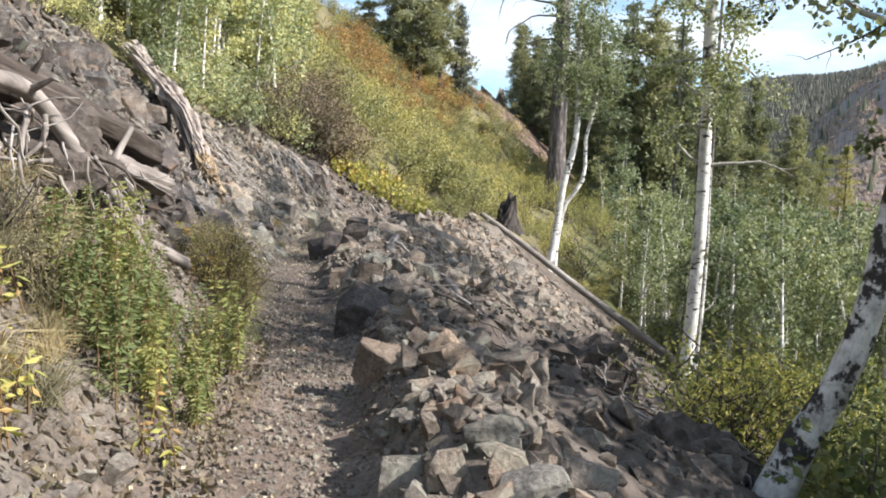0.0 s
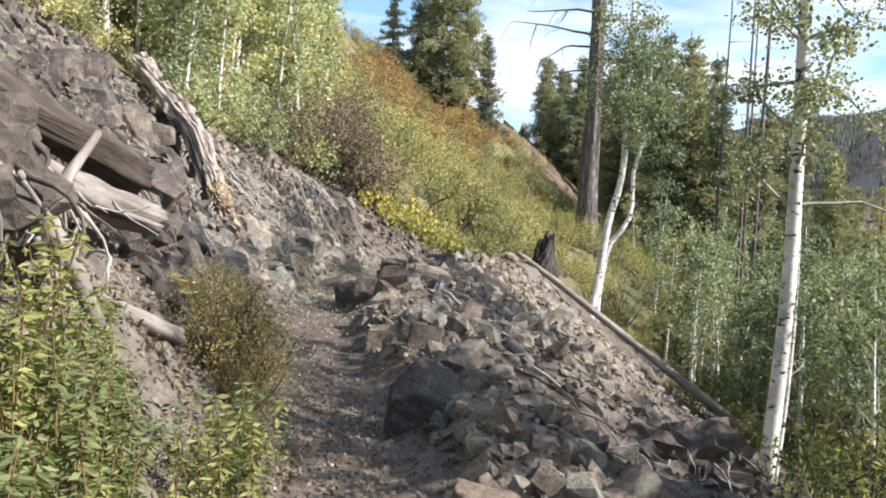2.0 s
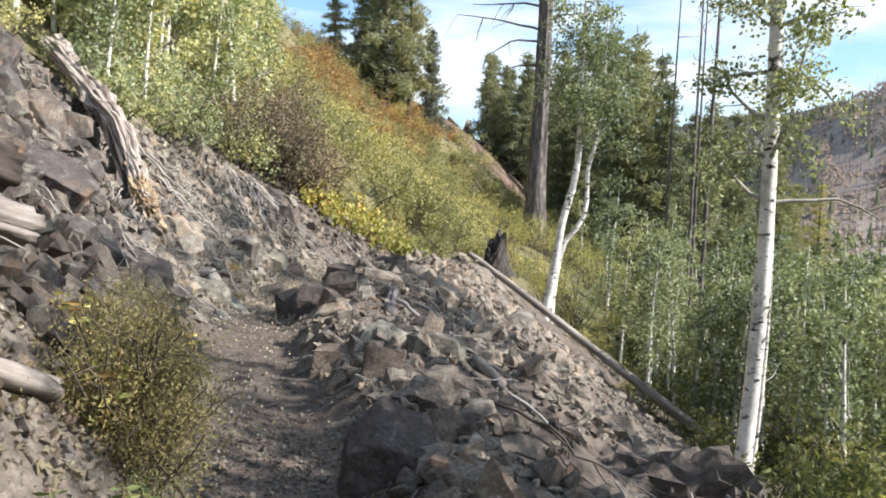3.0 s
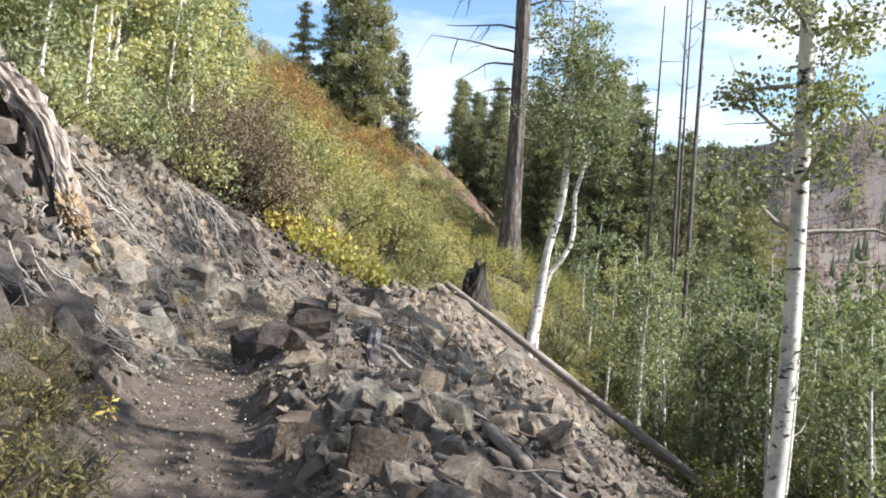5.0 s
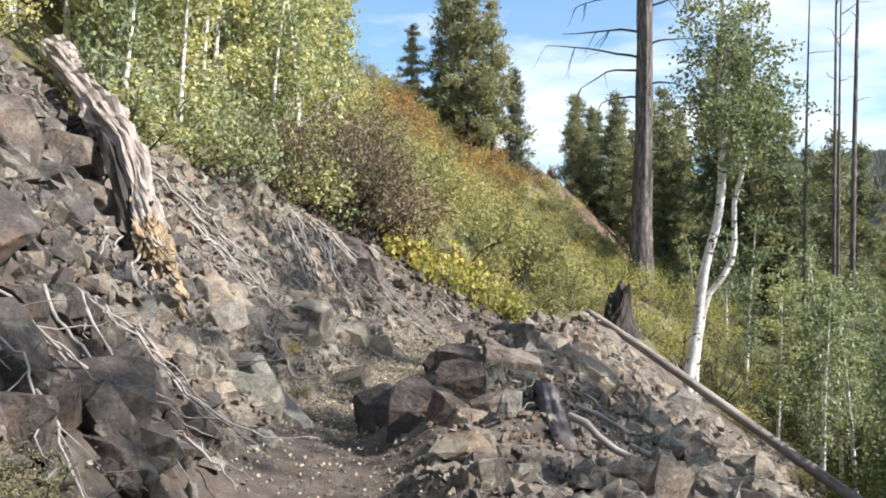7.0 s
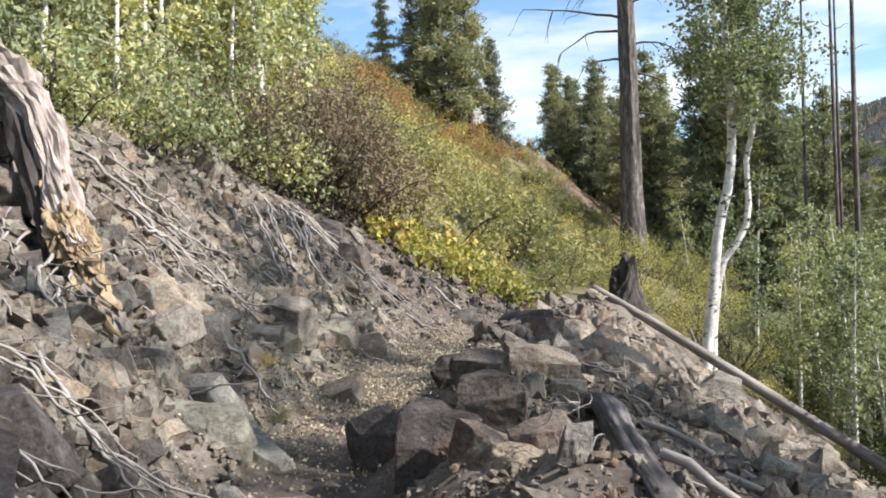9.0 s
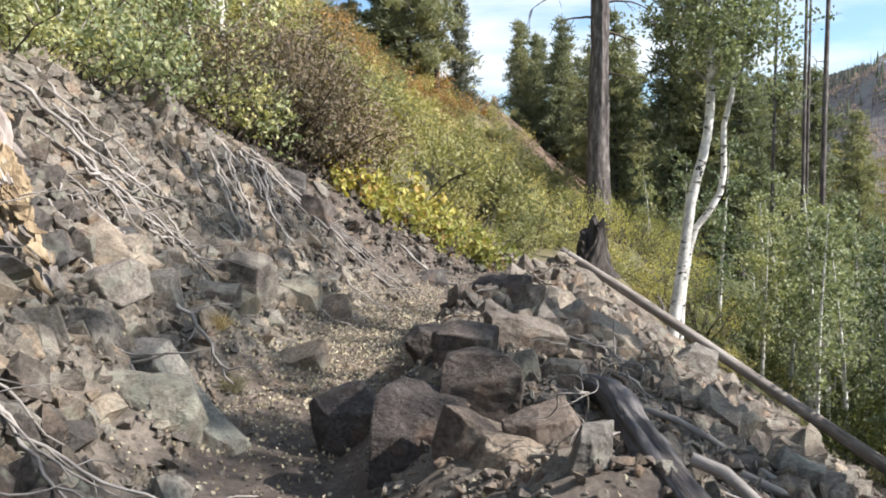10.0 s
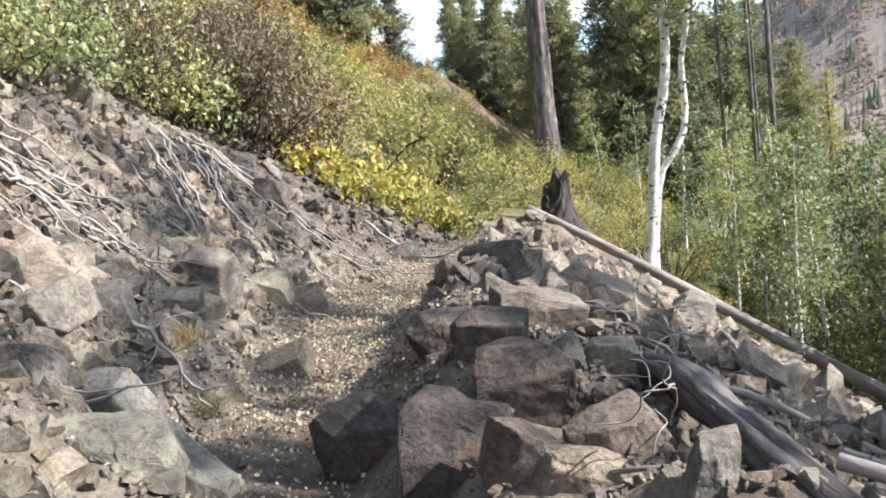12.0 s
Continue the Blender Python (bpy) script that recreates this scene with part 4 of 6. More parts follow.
def charred_stump():
    rng = np.random.default_rng(41)
    ob = thing("charred_stump", "black burnt stump with jagged top at the slide's edge", "stump", "", (0.12, 32.3, height(0.12, 32.3)))
    g = Geo()
    seg, rings = 18, 9
    a = np.linspace(0, 2 * np.pi, seg, endpoint=False)
    jag = 0.75 + 0.3 * np.sin(a + 0.6) + 0.45 * rng.random(seg)
    v = []
    for k in range(rings):
        t = k / (rings - 1)
        r = (0.55 - 0.24 * t ** 0.7) * (1 + 0.2 * (rng.random(seg) - 0.5)) * (1 + 0.3 * (1 - t) ** 3 * np.cos(a * 3))
        v.append(np.stack([np.cos(a) * r, np.sin(a) * r, -0.3 + t * jag * 1.1], -1))
    for k in range(4):
        t = k / 3
        v.append(np.stack([np.cos(a) * (0.17 - 0.05 * t), np.sin(a) * (0.17 - 0.05 * t), -0.3 + jag * (1.0 - 0.75 * t)], -1))
    i, j = np.meshgrid(np.arange(rings + 3), np.arange(seg), indexing="ij")
    q = np.stack([i * seg + j, i * seg + (j + 1) % seg, (i + 1) * seg + (j + 1) % seg, (i + 1) * seg + j], -1).reshape(-1, 4)
    g.add(np.concatenate(v), q)
    part("stump_shell", g.mesh("stump_shell", CHAR, False), ob)
    g = Geo()
    tube(g, curve([(0.32, -0.1, -0.9), (0.30, -0.1, -0.2), (0.22, -0.05, 0.5), (0.16, 0, 0.95)], 10), (0.10, 0.09, 0.03), 8, 0.15, rng)
    part("splinter", g.mesh("splinter", CHAR, True), ob)
    for k in range(4):
        g = Geo()
        b = 0.5 + k * 1.5
        tube(g, limb_points((0.3 * np.cos(b), 0.3 * np.sin(b), -0.1), (np.cos(b), np.sin(b), -0.5), 0.9, rng, 6, 0.1), (0.10, 0.03), 7, 0.15, rng)
        part("root", g.mesh("root", CHAR, True), ob)


charred_stump()

# ---- the young aspens in the hollow ----
rng = np.random.default_rng(51)


def in_thicket(x, y):
    left = np.interp(y, (18, 22, 26, 31, 36, 44, 60), (6.6, 6.2, 6.0, 3.7, 4.4, 4.8, 6.0))
    return x > left + 0.3 and x < 0.52 * y + 4


kinds = [sapling("slender young aspen with pale stem and grey-green leaves", rng, rng.uniform(4.6, 6.4), LEAF_ASPEN, 42, 0.125, 15, "young aspens in the hollow") for _ in range(6)]
front = spots(rng, 130, in_thicket, 0.66, (3, 20, 21, 38))
back = spots(rng, 45, in_thicket, 1.6, (4, 34, 38, 66))
allof = front + back
for k, first in enumerate(kinds):
    put_copies(first, allof[k::6], rng, 0.66, 1.02, 4)

under = [shrub("low leafy undergrowth bush in green and yellow", rng, 1.0, 1.3, LEAF_UNDER, 420, 0.085, 6, "undergrowth_bush", "undergrowth below the slide", lleaf=0.055) for _ in range(3)]
places = spots(rng, 170, lambda x, y: x > np.interp(y, (4, 8, 12, 20, 28, 40), (3.0, 3.6, 4.1, 5.6, 5.2, 5)) and x < 0.5 * y + 4.5, 0.75, (2.5, 22, 4, 42)) + spots(rng, 75, lambda x, y: x > 2.05 + 0.1 * y and np.hypot(x - 2.2, y - 6) > 0.9, 0.5, (2.6, 6.8, 5, 17))
for k, first in enumerate(under):
    put_copies(first, places[k::3], rng, 0.7, 1.5, 6)
willow = [shrub("golden-green willow bush on the slope", rng, 1.7, 1.7, LEAF_WILLOW, 700, 0.09, 12, "willow_bush", "willow bushes", lleaf=0.03) for _ in range(3)]
places = spots(rng, 60, lambda x, y: x > trail_x(y) + 0.8 and x < np.interp(y, (31, 36, 44, 60), (3.3, 4.6, 6.5, 10)), 0.9, (-1, 10, 32, 66)) + spots(rng, 5, lambda x, y: True, 0.8, (6.2, 8.5, 19.5, 23.5))
for k, first in enumerate(willow):
    put_copies(first, places[k::3], rng, 0.7, 1.3, 6)

for x, y in ((2.65, 9.3), (2.95, 9.9), (3.2, 10.6), (2.5, 9.9), (3.6, 11.2)):
    copy_thing(willow[0], pose(x, y, height(x, y) - 0.05, 0, 0, rng.uniform(0, 360)) @ Matrix.Scale(rng.uniform(0.65, 0.8), 4))

low = shrub("low golden-green bush at the trail's far end", rng, 0.7, 0.9, LEAF_GOLD, 420, 0.08, 9, "willow_bush", "willow bushes", lleaf=0.035)
put_copies(low, spots(rng, 70, lambda x, y: x < grown_x(y) - 0.4 and not (y < 33.4 and x > -1.7), 0.5, (-3.2, 2.2, 27.6, 41)), rng, 0.6, 1.2, 8)

put_low = spots(rng, 30, lambda x, y: x > np.interp(y, (29.5, 32), (3.0, 1.6)), 0.55, (1.6, 6.4, 29.5, 37))
for x, y, z in put_low:
    copy_thing(low, pose(x, y, z, 0, 0, rng.uniform(0, 360)) @ Matrix.Scale(rng.uniform(0.7, 1.3), 4))

# ---- conifers ----
pines = [conifer("dark green pine standing on the hillside", rng, 14, NEEDLES, s, 14, 1.5, b) for s, b in ((0.2, 0.16), (0.15, 0.12), (0.23, 0.22))]
P = lambda x, y: (x, y, height(x, y) - 0.2)
put_copies(pines[0], [P(-6.9, 64.5), P(8.8, 62), P(15, 62), P(20, 78), P(10.2, 61), P(13.2, 66)], rng, 0.98, 1.22, 2)
put_copies(pines[1], [P(12.2, 60), P(10.6, 64), P(17, 74), P(6.5, 68), P(8.2, 72), P(18.2, 66)], rng, 0.85, 1.15, 2)
put_copies(pines[2], [P(-5.4, 66.0), P(-8.2, 66.5), P(7.0, 80), P(13, 78), P(23, 70), P(12, 95)], rng, 0.8, 1.1, 2)
ridge = conifer("slender dark pine on the far shoulder", rng, 11, NEEDLES, 0.2, 16, 1.4, 0.06)
put_copies(ridge, [P(2.2, 90), P(0.9, 88), P(1.3, 93), P(3.4, 94), P(4.4, 91), P(5.6, 98), P(7.0, 103), P(8.6, 99), P(10.2, 106), P(6.4, 93), P(3.0, 98), P(5.0, 88), P(7.8, 90), P(9.4, 93), P(11.4, 97), P(12.6, 103), P(4.0, 86), P(14.2, 98), P(10.6, 88), P(8.0, 84), P(16.5, 101)], rng, 0.8, 1.2, 2)
pale = conifer("greyish-green fir beside the dark pines", rng, 13, NEEDLES_PALE, 0.15, 18, 0.9, name="fir_tree")
put_copies(pale, [P(-4.0, 67)], rng, 0.66, 0.66, 1)
young = conifer("small green pine at the skyline", rng, 6.5, NEEDLES, 0.2, 14, 1.5, 0.08)
put_copies(young, [P(-11, 66), P(-9.2, 67)], rng, 0.95, 1.0, 2)


valley = conifer("young dark pine on the valley side", rng, 9, NEEDLES, 0.19, 8, 0.16, 0.06)
put_copies(valley, [P(np.sin(a) * r, np.cos(a) * r) for a, r in zip(np.radians(rng.uniform(10, 37, 60)), rng.uniform(80, 175, 60))], rng, 0.6, 1.3, 2)
grove = conifer("light olive-green young pine in the valley grove", rng, 11, LEAF_OLIVE, 0.2, 14, 0.7, 0.05)
put_copies(grove, [P(x, y) for x, y in ((24.5, 86), (26, 90), (27.5, 85), (29, 91), (30.5, 87), (32, 92), (28, 95), (25, 94), (33.5, 88), (23, 91))], rng, 0.75, 1.15, 3)


# ---- yellowing aspens above the slide ----
rng = np.random.default_rng(61)


SPLIT_TRUNK = [(-8.6, 19.2, 4.55), (-7.9, 18.7, 3.95), (-7.25, 18.2, 3.38), (-6.6, 17.55, 2.9), (-6.12, 16.95, 2.22), (-5.78, 16.55, 1.74), (-5.36, 16.25, 1.2)]


def off_trunk(x, y):
    """Clear of the split trunk and of the strip below it."""
    return all((x - a) ** 2 + (y - b) ** 2 > 0.6 ** 2 and (x - a - 0.2) ** 2 + (y - b + 0.8) ** 2 > 0.7 ** 2 for a, b, _ in SPLIT_TRUNK)


def above_slide(x, y):
    return x < grown_x(y) - 0.5 and x < -6.5 - 0.225 * (y - 25) and off_trunk(x, y)


kinds = [sapling("young aspen with yellowing leaves above the rockslide", rng, rng.uniform(4.0, 5.6), LEAF_YELLOWING, 64, 0.12, 16, "yellowing aspens", "yellowing_aspen", len_=0.28, from_t=0.06) for _ in range(5)]
places = spots(rng, 150, above_slide, 0.72, (-20, -5, 16, 38))
for k, first in enumerate(kinds):
    put_copies(first, places[k::5], rng, 0.75, 1.2, 5)

for at, top in (((-9.75, 22.8), 4.6), ((-9.2, 27.2), 4.2), ((-8.1, 23.6), 3.4), ((-7.4, 26.2), 3.6)):
    z = height(*at)
    aspen("dead_aspen", "bare pale aspen stem among the yellowing saplings", [(at[0], at[1], z - 0.2), (at[0] + 0.05, at[1], z + 0.45 * top), (at[0] + 0.12, at[1], z + top)], (0.055, 0.04, 0.012), rng, 9, 0.8, 0, 0.1, from_t=0.3, group="dead aspen stems", single=True)

edge = shrub("yellow-green leafy bush at the top of the scree", rng, 1.0, 1.3, LEAF_YELLOWING, 560, 0.078, 7, "edge_bush", "bushes at the top of the scree", lleaf=0.05)
put_copies(edge, spots(rng, 95, lambda x, y: -1.5 < x - grown_x(y) < -0.25 and y < 24.2 and off_trunk(x, y), 0.45, (-12, -5.0, 16, 24.2)), rng, 0.7, 1.3, 8)

# ---- hillside shrubs ----
kinds = [
    (shrub("olive-green shrub on the dry hillside", rng, 1.1, 1.4, LEAF_OLIVE, 620, 0.085, 6, "olive_shrub", "olive shrubs on the hillside"), 190, (-14, 3, 26, 75)),
    (shrub("golden hillside shrub in autumn colour", rng, 1.0, 1.3, LEAF_GOLD, 620, 0.085, 6, "golden_shrub", "golden shrubs on the hillside"), 190, (-10, 3, 26.5, 80)),
    (shrub("rust-red shrub high on the hillside", rng, 1.0, 1.3, LEAF_RUST, 600, 0.09, 6, "rusty_shrub", "rusty shrubs on the hillside"), 30, (-14, -2, 45, 74)),
]
for first, n, box in kinds:
    put_copies(first, spots(rng, n, lambda x, y: x < min(trail_x(y) - 0.4, grown_x(y) - 0.5) and y > 25.2 and bare_slope(x, y) < 0.3, 0.62, box), rng, 0.8, 1.6, 8)
brown = shrub("withered brown shrub with bare twigs at the slide's edge", rng, 1.5, 1.5, LEAF_BROWN, 1200, 0.07, 9, "withered_shrub", "withered shrubs", stem_mat=OLD_LOG)
rust = shrub("orange-brown shrub in a patch on the hillside", rng, 1.1, 1.5, LEAF_RUST, 600, 0.09, 6, "rusty_shrub", "rusty shrubs on the hillside")
put_copies(rust, spots(rng, 30, lambda x, y: True, 0.8, (-11, -6.6, 47, 60)) + spots(rng, 16, lambda x, y: True, 0.8, (-10.8, -8.4, 53, 59)) + spots(rng, 12, lambda x, y: True, 0.8, (-6, -3.4, 58, 66)), rng, 1.0, 1.7, 8)
put_copies(brown, [P(-6.4, 24.0), P(-5.9, 24.5), P(-6.1, 25.2), P(-6.7, 24.6), P(-5.5, 25.2), P(-6.3, 23.3), P(-5.6, 25.8), P(-6.0, 24.2), P(-5.2, 26.0), P(-6.7, 25.6), P(-5.0, 25.4), P(-5.3, 25.0), P(-4.9, 25.9), P(-5.6, 24.6), P(-5.75, 24.3), P(-6.2, 26.6), P(-6.2, 27.6), P(-6.6, 28.4), P(-6.7, 27.0), P(-5.9, 26.6), P(-6.9, 29.6), P(-5.5, 24.5)], rng, 0.9, 1.35, 8)
bright = shrub("bright yellow and green berry bush at the slide's edge", rng, 0.75, 1.0, LEAF_BRIGHT, 330, 0.12, 9, "berry_bush", "yellow berry bushes", lleaf=0.10)
put_copies(bright, [P(-4.80, 25.05), P(-4.40, 25.45), P(-4.00, 25.85), P(-3.60, 26.05), P(-3.20, 26.45), P(-2.90, 26.75), P(-2.50, 27.15), P(-5.00, 25.45), P(-4.50, 26.15), P(-3.90, 26.65), P(-3.30, 27.25), P(-2.70, 27.95)], rng, 0.75, 1.15, 8)

# ---- logs and branches on the bank ----
def log_thing(name, label, points, radii, mat, seed, seg=14, rough=0.07, stubs=0, category="log", smooth=True):
    rng = np.random.default_rng(seed)
    ob = thing(name, label, category)
    ob.matrix_basis, line = lengthwise(curve(points, 26))
    g = Geo()
    tube(g, line, radii, seg, rough, rng)
    trunk = part("trunk", g.mesh("trunk", mat, smooth), ob)
    for _ in range(stubs):
        g = Geo()
        k = rng.integers(3, 23)
        tube(g, limb_points(line[k], rng.normal(size=3) + (0, 0, 0.5), rng.uniform(0.3, 0.8), rng, 6), (0.035, 0.01), 6, 0.1, rng)
        part("branch_stub", g.mesh("branch_stub", mat, True), trunk)
    return ob


def hollow_log():
    """A split trunk: an open shell above a dark hollow, rotten at its lower end."""
    rng = np.random.default_rng(71)
    ob = thing("hollow_log", "weathered split trunk with a dark hollow and rotten yellow end", "log")
    ob.matrix_basis, line = lengthwise(curve(SPLIT_TRUNK, 34))
    sky_way = np.array((ob.matrix_basis.inverted().to_3x3() @ Vector((0, 0, 1)))[:])
    along = unit(np.gradient(line, axis=0))

    def shell(a, b, mat, name, r_of, lo, hi, label=""):
        g, rows, seg = Geo(), [], 30
        for k in range(a, b):
            side = unit(np.cross(along[k], sky_way))
            up = np.cross(side, along[k])
            ang = np.linspace(lo, hi, seg)
            crack = np.array([noise.noise(Vector((np.cos(t) * 3.6, np.sin(t) * 3.6, k * 0.16))) for t in ang])
            knot = np.array([noise.noise(Vector((np.cos(t) * 1.1, np.sin(t) * 1.1, k * 0.55 + 9))) for t in ang])
            r = r_of(k) * (1 + 0.34 * crack + 0.38 * knot + 0.05 * rng.normal(size=seg))
            outer = line[k] + np.outer(np.cos(ang) * r, side) + np.outer(np.sin(ang) * r, up)
            inner = line[k] + np.outer(np.cos(ang[::-1]) * r[::-1] * 0.6, side) + np.outer(np.sin(ang[::-1]) * r[::-1] * 0.6, up)
            rows.append(np.concatenate([outer, inner]))
        w, n = 2 * seg, len(rows)
        i, j = np.meshgrid(np.arange(n - 1), np.arange(w), indexing="ij")
        q = np.stack([i * w + j, i * w + (j + 1) % w, (i + 1) * w + (j + 1) % w, (i + 1) * w + j], -1).reshape(-1, 4)
        ends = np.array([[k, k + 1, w - 2 - k, w - 1 - k] for k in range(seg - 1)])
        g.add(np.concatenate(rows), np.concatenate([q, ends, ends[:, ::-1] + (n - 1) * w]))
        part(name, g.mesh(name, mat, False), ob, label)

    shell(0, 15, SPLIT_WOOD, "upper_shell", lambda k: 0.185 + 0.05 * (k in (12, 13)) + 0.02 * np.sin(k * 0.7), -0.9, 4.2)
    shell(13, 30, SPLIT_WOOD, "lower_shell", lambda k: 0.185 - 0.004 * (k - 13) + 0.02 * np.sin(k * 1.3), -1.1, 2.5)
    # Solid black tube inside the shell stands in for the hollow's shade.
    g = Geo()
    aside = np.array((ob.matrix_basis.inverted().to_3x3() @ Vector((-0.16, -0.11, -0.12)))[:])
    tube(g, line[9:28] + aside * 0.7, (0.04, 0.10, 0.13, 0.10, 0.05), 16, 0.55, rng)
    part("hollow_core", g.mesh("hollow_core", CHAR, False), ob, "black core that darkens the hollow")
    for k in range(14):
        g = Geo()
        i = int(rng.integers(11, 24))
        hang = np.array((ob.matrix_basis.inverted().to_3x3() @ Vector((rng.normal() * 0.4 - 0.3, rng.normal() * 0.4 - 0.2, -1.0)))[:])
        tube(g, limb_points(line[i] + aside * 0.8, hang, rng.uniform(0.25, 0.6), rng, 6, 0, 0.25), (rng.uniform(0.02, 0.05), 0.03, 0.006), 6, 0.4, rng, flat=0.5)
        part("hanging_shred", g.mesh("hanging_shred", (CHAR, SPLIT_WOOD, OLD_LOG)[k % 3], False), ob)
    bm = bmesh.new()
    bmesh.ops.create_icosphere(bm, subdivisions=5, radius=1.0)
    turn = Vector(along[29]).to_track_quat("Z", "Y").to_matrix()
    for v in bm.verts:
        k = v.co.copy()
        crumble = 0.30 * noise.noise(k * 2.1) + 0.22 * noise.noise(k * 5.3 + Vector((3, 1, 7))) + 0.14 * noise.cell(k * 7) + 0.10 * noise.noise(k * 13)
        taper = 1.0 - 0.35 * max(0.0, k.z)
        v.co = Vector(line[28]) + turn @ (Vector((k.x * 0.17 * taper, k.y * 0.15 * taper, k.z * 0.40)) * (1 + crumble))
    me = bpy.data.meshes.new("rotten_end")
    bm.to_mesh(me)
    bm.free()
    me.materials.append(ROTTEN)
    rotten = part("rotten_end", me, ob, "crumbling yellow-brown rotten wood")
    for k in range(48):
        g = Geo()
        i = int(rng.integers(24, 34))
        a = rng.uniform(-0.6, 3.7)
        side = unit(np.cross(along[i], sky_way))
        r = rng.uniform(0.08, 0.17) * (1 - 0.05 * (i - 25))
        p = line[i] + side * np.cos(a) * r + np.cross(side, along[i]) * np.sin(a) * r
        tube(g, limb_points(p, along[i] + rng.normal(size=3) * 0.3, rng.uniform(0.10, 0.22), rng, 5, 0, 0.2), (rng.uniform(0.015, 0.04), 0.03, 0.008), 7, 0.6, rng, flat=0.6)
        part("splinter", g.mesh("splinter", ROTTEN if k % 4 else GREY_WOOD, False), rotten)


hollow_log()
log_thing("old_log", "thick old brown log lying along the bank above the trail", [(-3.55, 4.4, 2.35), (-3.3, 6.0, 2.02), (-3.3, 7.0, 1.88), (-3.25, 8.0, 1.68)], (0.125, 0.14, 0.125, 0.115), OLD_LOG, 72, 34, 0.34, 3)
log_thing("old_log", "broken log with a pale bare end on the bank", [(-2.95, 6.1, 1.62), (-3.1, 7.0, 1.52), (-3.12, 8.0, 1.38)], (0.08, 0.10, 0.09), GREY_WOOD, 73, 30, 0.34)
log_thing("grey_branch", "smooth grey dead limb arching down over the bank", [(-3.45, 4.9, 1.85), (-3.1, 5.25, 2.03), (-3.04, 5.55, 1.97), (-2.87, 5.8, 1.63), (-2.66, 6.1, 1.22), (-2.55, 6.2, 0.9)], (0.05, 0.058, 0.06, 0.058, 0.05, 0.035), GREY_WOOD, 74, 12, 0.05, 2, "dead limb")
log_thing("grey_branch", "short forked grey dead stem standing on the bank", [(-2.72, 6.15, 1.0), (-2.9, 6.4, 1.43), (-2.96, 6.9, 1.85)], (0.04, 0.036, 0.022), GREY_WOOD, 75, 10, 0.06, 0, "dead limb")
log_thing("fallen_log", "gnarled grey log wedged among the boulders", [(-1.99, 16.25, 0.55), (-1.91, 15.9, 0.57), (-1.88, 15.4, 0.53), (-1.86, 14.95, 0.49), (-1.80, 14.2, 0.40)], (0.06, 0.09, 0.072, 0.085, 0.082), GNARLED, 77, 30, 0.42, 1)

log_thing("fallen_log", "short pale weathered log lying on the bank", [(-2.95, 6.5, 1.05), (-2.84, 7.05, 0.87), (-2.7, 7.5, 0.68)], (0.035, 0.055, 0.05), GREY_WOOD, 82, 16, 0.2)
rng = np.random.default_rng(84)
for k in range(12):
    p = np.array((rng.uniform(-2.95, -2.6), rng.uniform(4.9, 5.9), 0))
    p[2] = height(p[0], p[1]) + rng.uniform(0.3, 0.75)
    pts = limb_points(p, (rng.normal() * 0.4 + 0.1, rng.normal() * 0.5, rng.uniform(-1.0, -0.1)), rng.uniform(0.5, 0.9), rng, 8, 0.12, 0.3)
    r = rng.uniform(0.010, 0.022)
    log_thing("dead_branch", "weathered grey root hanging from the bank", pts, (r, r * 0.8, r * 0.4), GREY_WOOD, 650 + k, 9, 0.15, 0, "branch")
for k in range(14):
    p = np.array((rng.uniform(-2.15, -1.75), rng.uniform(15.0, 16.3), 0))
    p[2] = height(p[0], p[1]) + rng.uniform(0.1, 0.35)
    pts = limb_points(p, (rng.normal() * 0.7 - 0.2, rng.normal() * 0.6 - 0.3, rng.uniform(-0.2, 0.5)), rng.uniform(0.3, 0.7), rng, 8, 0.10, 0.4)
    r = rng.uniform(0.0025, 0.005)
    log_thing("dead_branch", "thin pale root sticking out of the rock pile", pts, (r, r * 0.8, r * 0.4), TWIG, 670 + k, 6, 0.1, 0, "branch")
rng = np.random.default_rng(79)
for k in range(40):
    p = np.array((rng.uniform(-3.4, -2.75), rng.uniform(4.6, 7.2), 0))
    p[2] = height(p[0], p[1]) + rng.uniform(0.1, 0.6)
    pts = limb_points(p, (rng.normal() * 0.7 + 0.3, rng.normal() * 0.6, rng.uniform(-0.9, 0.5)), rng.uniform(0.3, 0.7), rng, 8, 0.10, 0.28)
    r = rng.uniform(0.004, 0.011)
    log_thing("dead_branch", "twisted grey root tangled on the bank", pts, (r, r * 0.8, r * 0.4), TWIG, 600 + k, 7, 0.1, 0, "branch")


def on_slope(points, lift):
    return [(x, y, height(x, y) + lift) for x, y in points]


def dead_branch(points, r, seed, lift=0.06, mat=TWIG, forks=3, label="bare grey dead branch lying down the scree"):
    rng = np.random.default_rng(seed)
    ob = thing("dead_branch", label, "branch", "dead branches on the slide")
    ob.matrix_basis, line = lengthwise(curve(on_slope(points, lift), 14))
    line[:, :2] += rng.normal(size=(14, 2)) * 0.015
    g = Geo()
    tube(g, line, (r, r * 0.75, r * 0.3), 6, 0.12, rng)
    for _ in range(forks):
        k = rng.integers(3, 12)
        tube(g, limb_points(line[k], unit(line[k] - line[k - 1]) + rng.normal(size=3) * 0.5 + (0, 0, 0.1), rng.uniform(0.2, 0.7), rng, 5, 0.05), (r * 0.5, r * 0.15), 4, 0, rng, False)
    part("stem", g.mesh("stem", mat, True), ob)


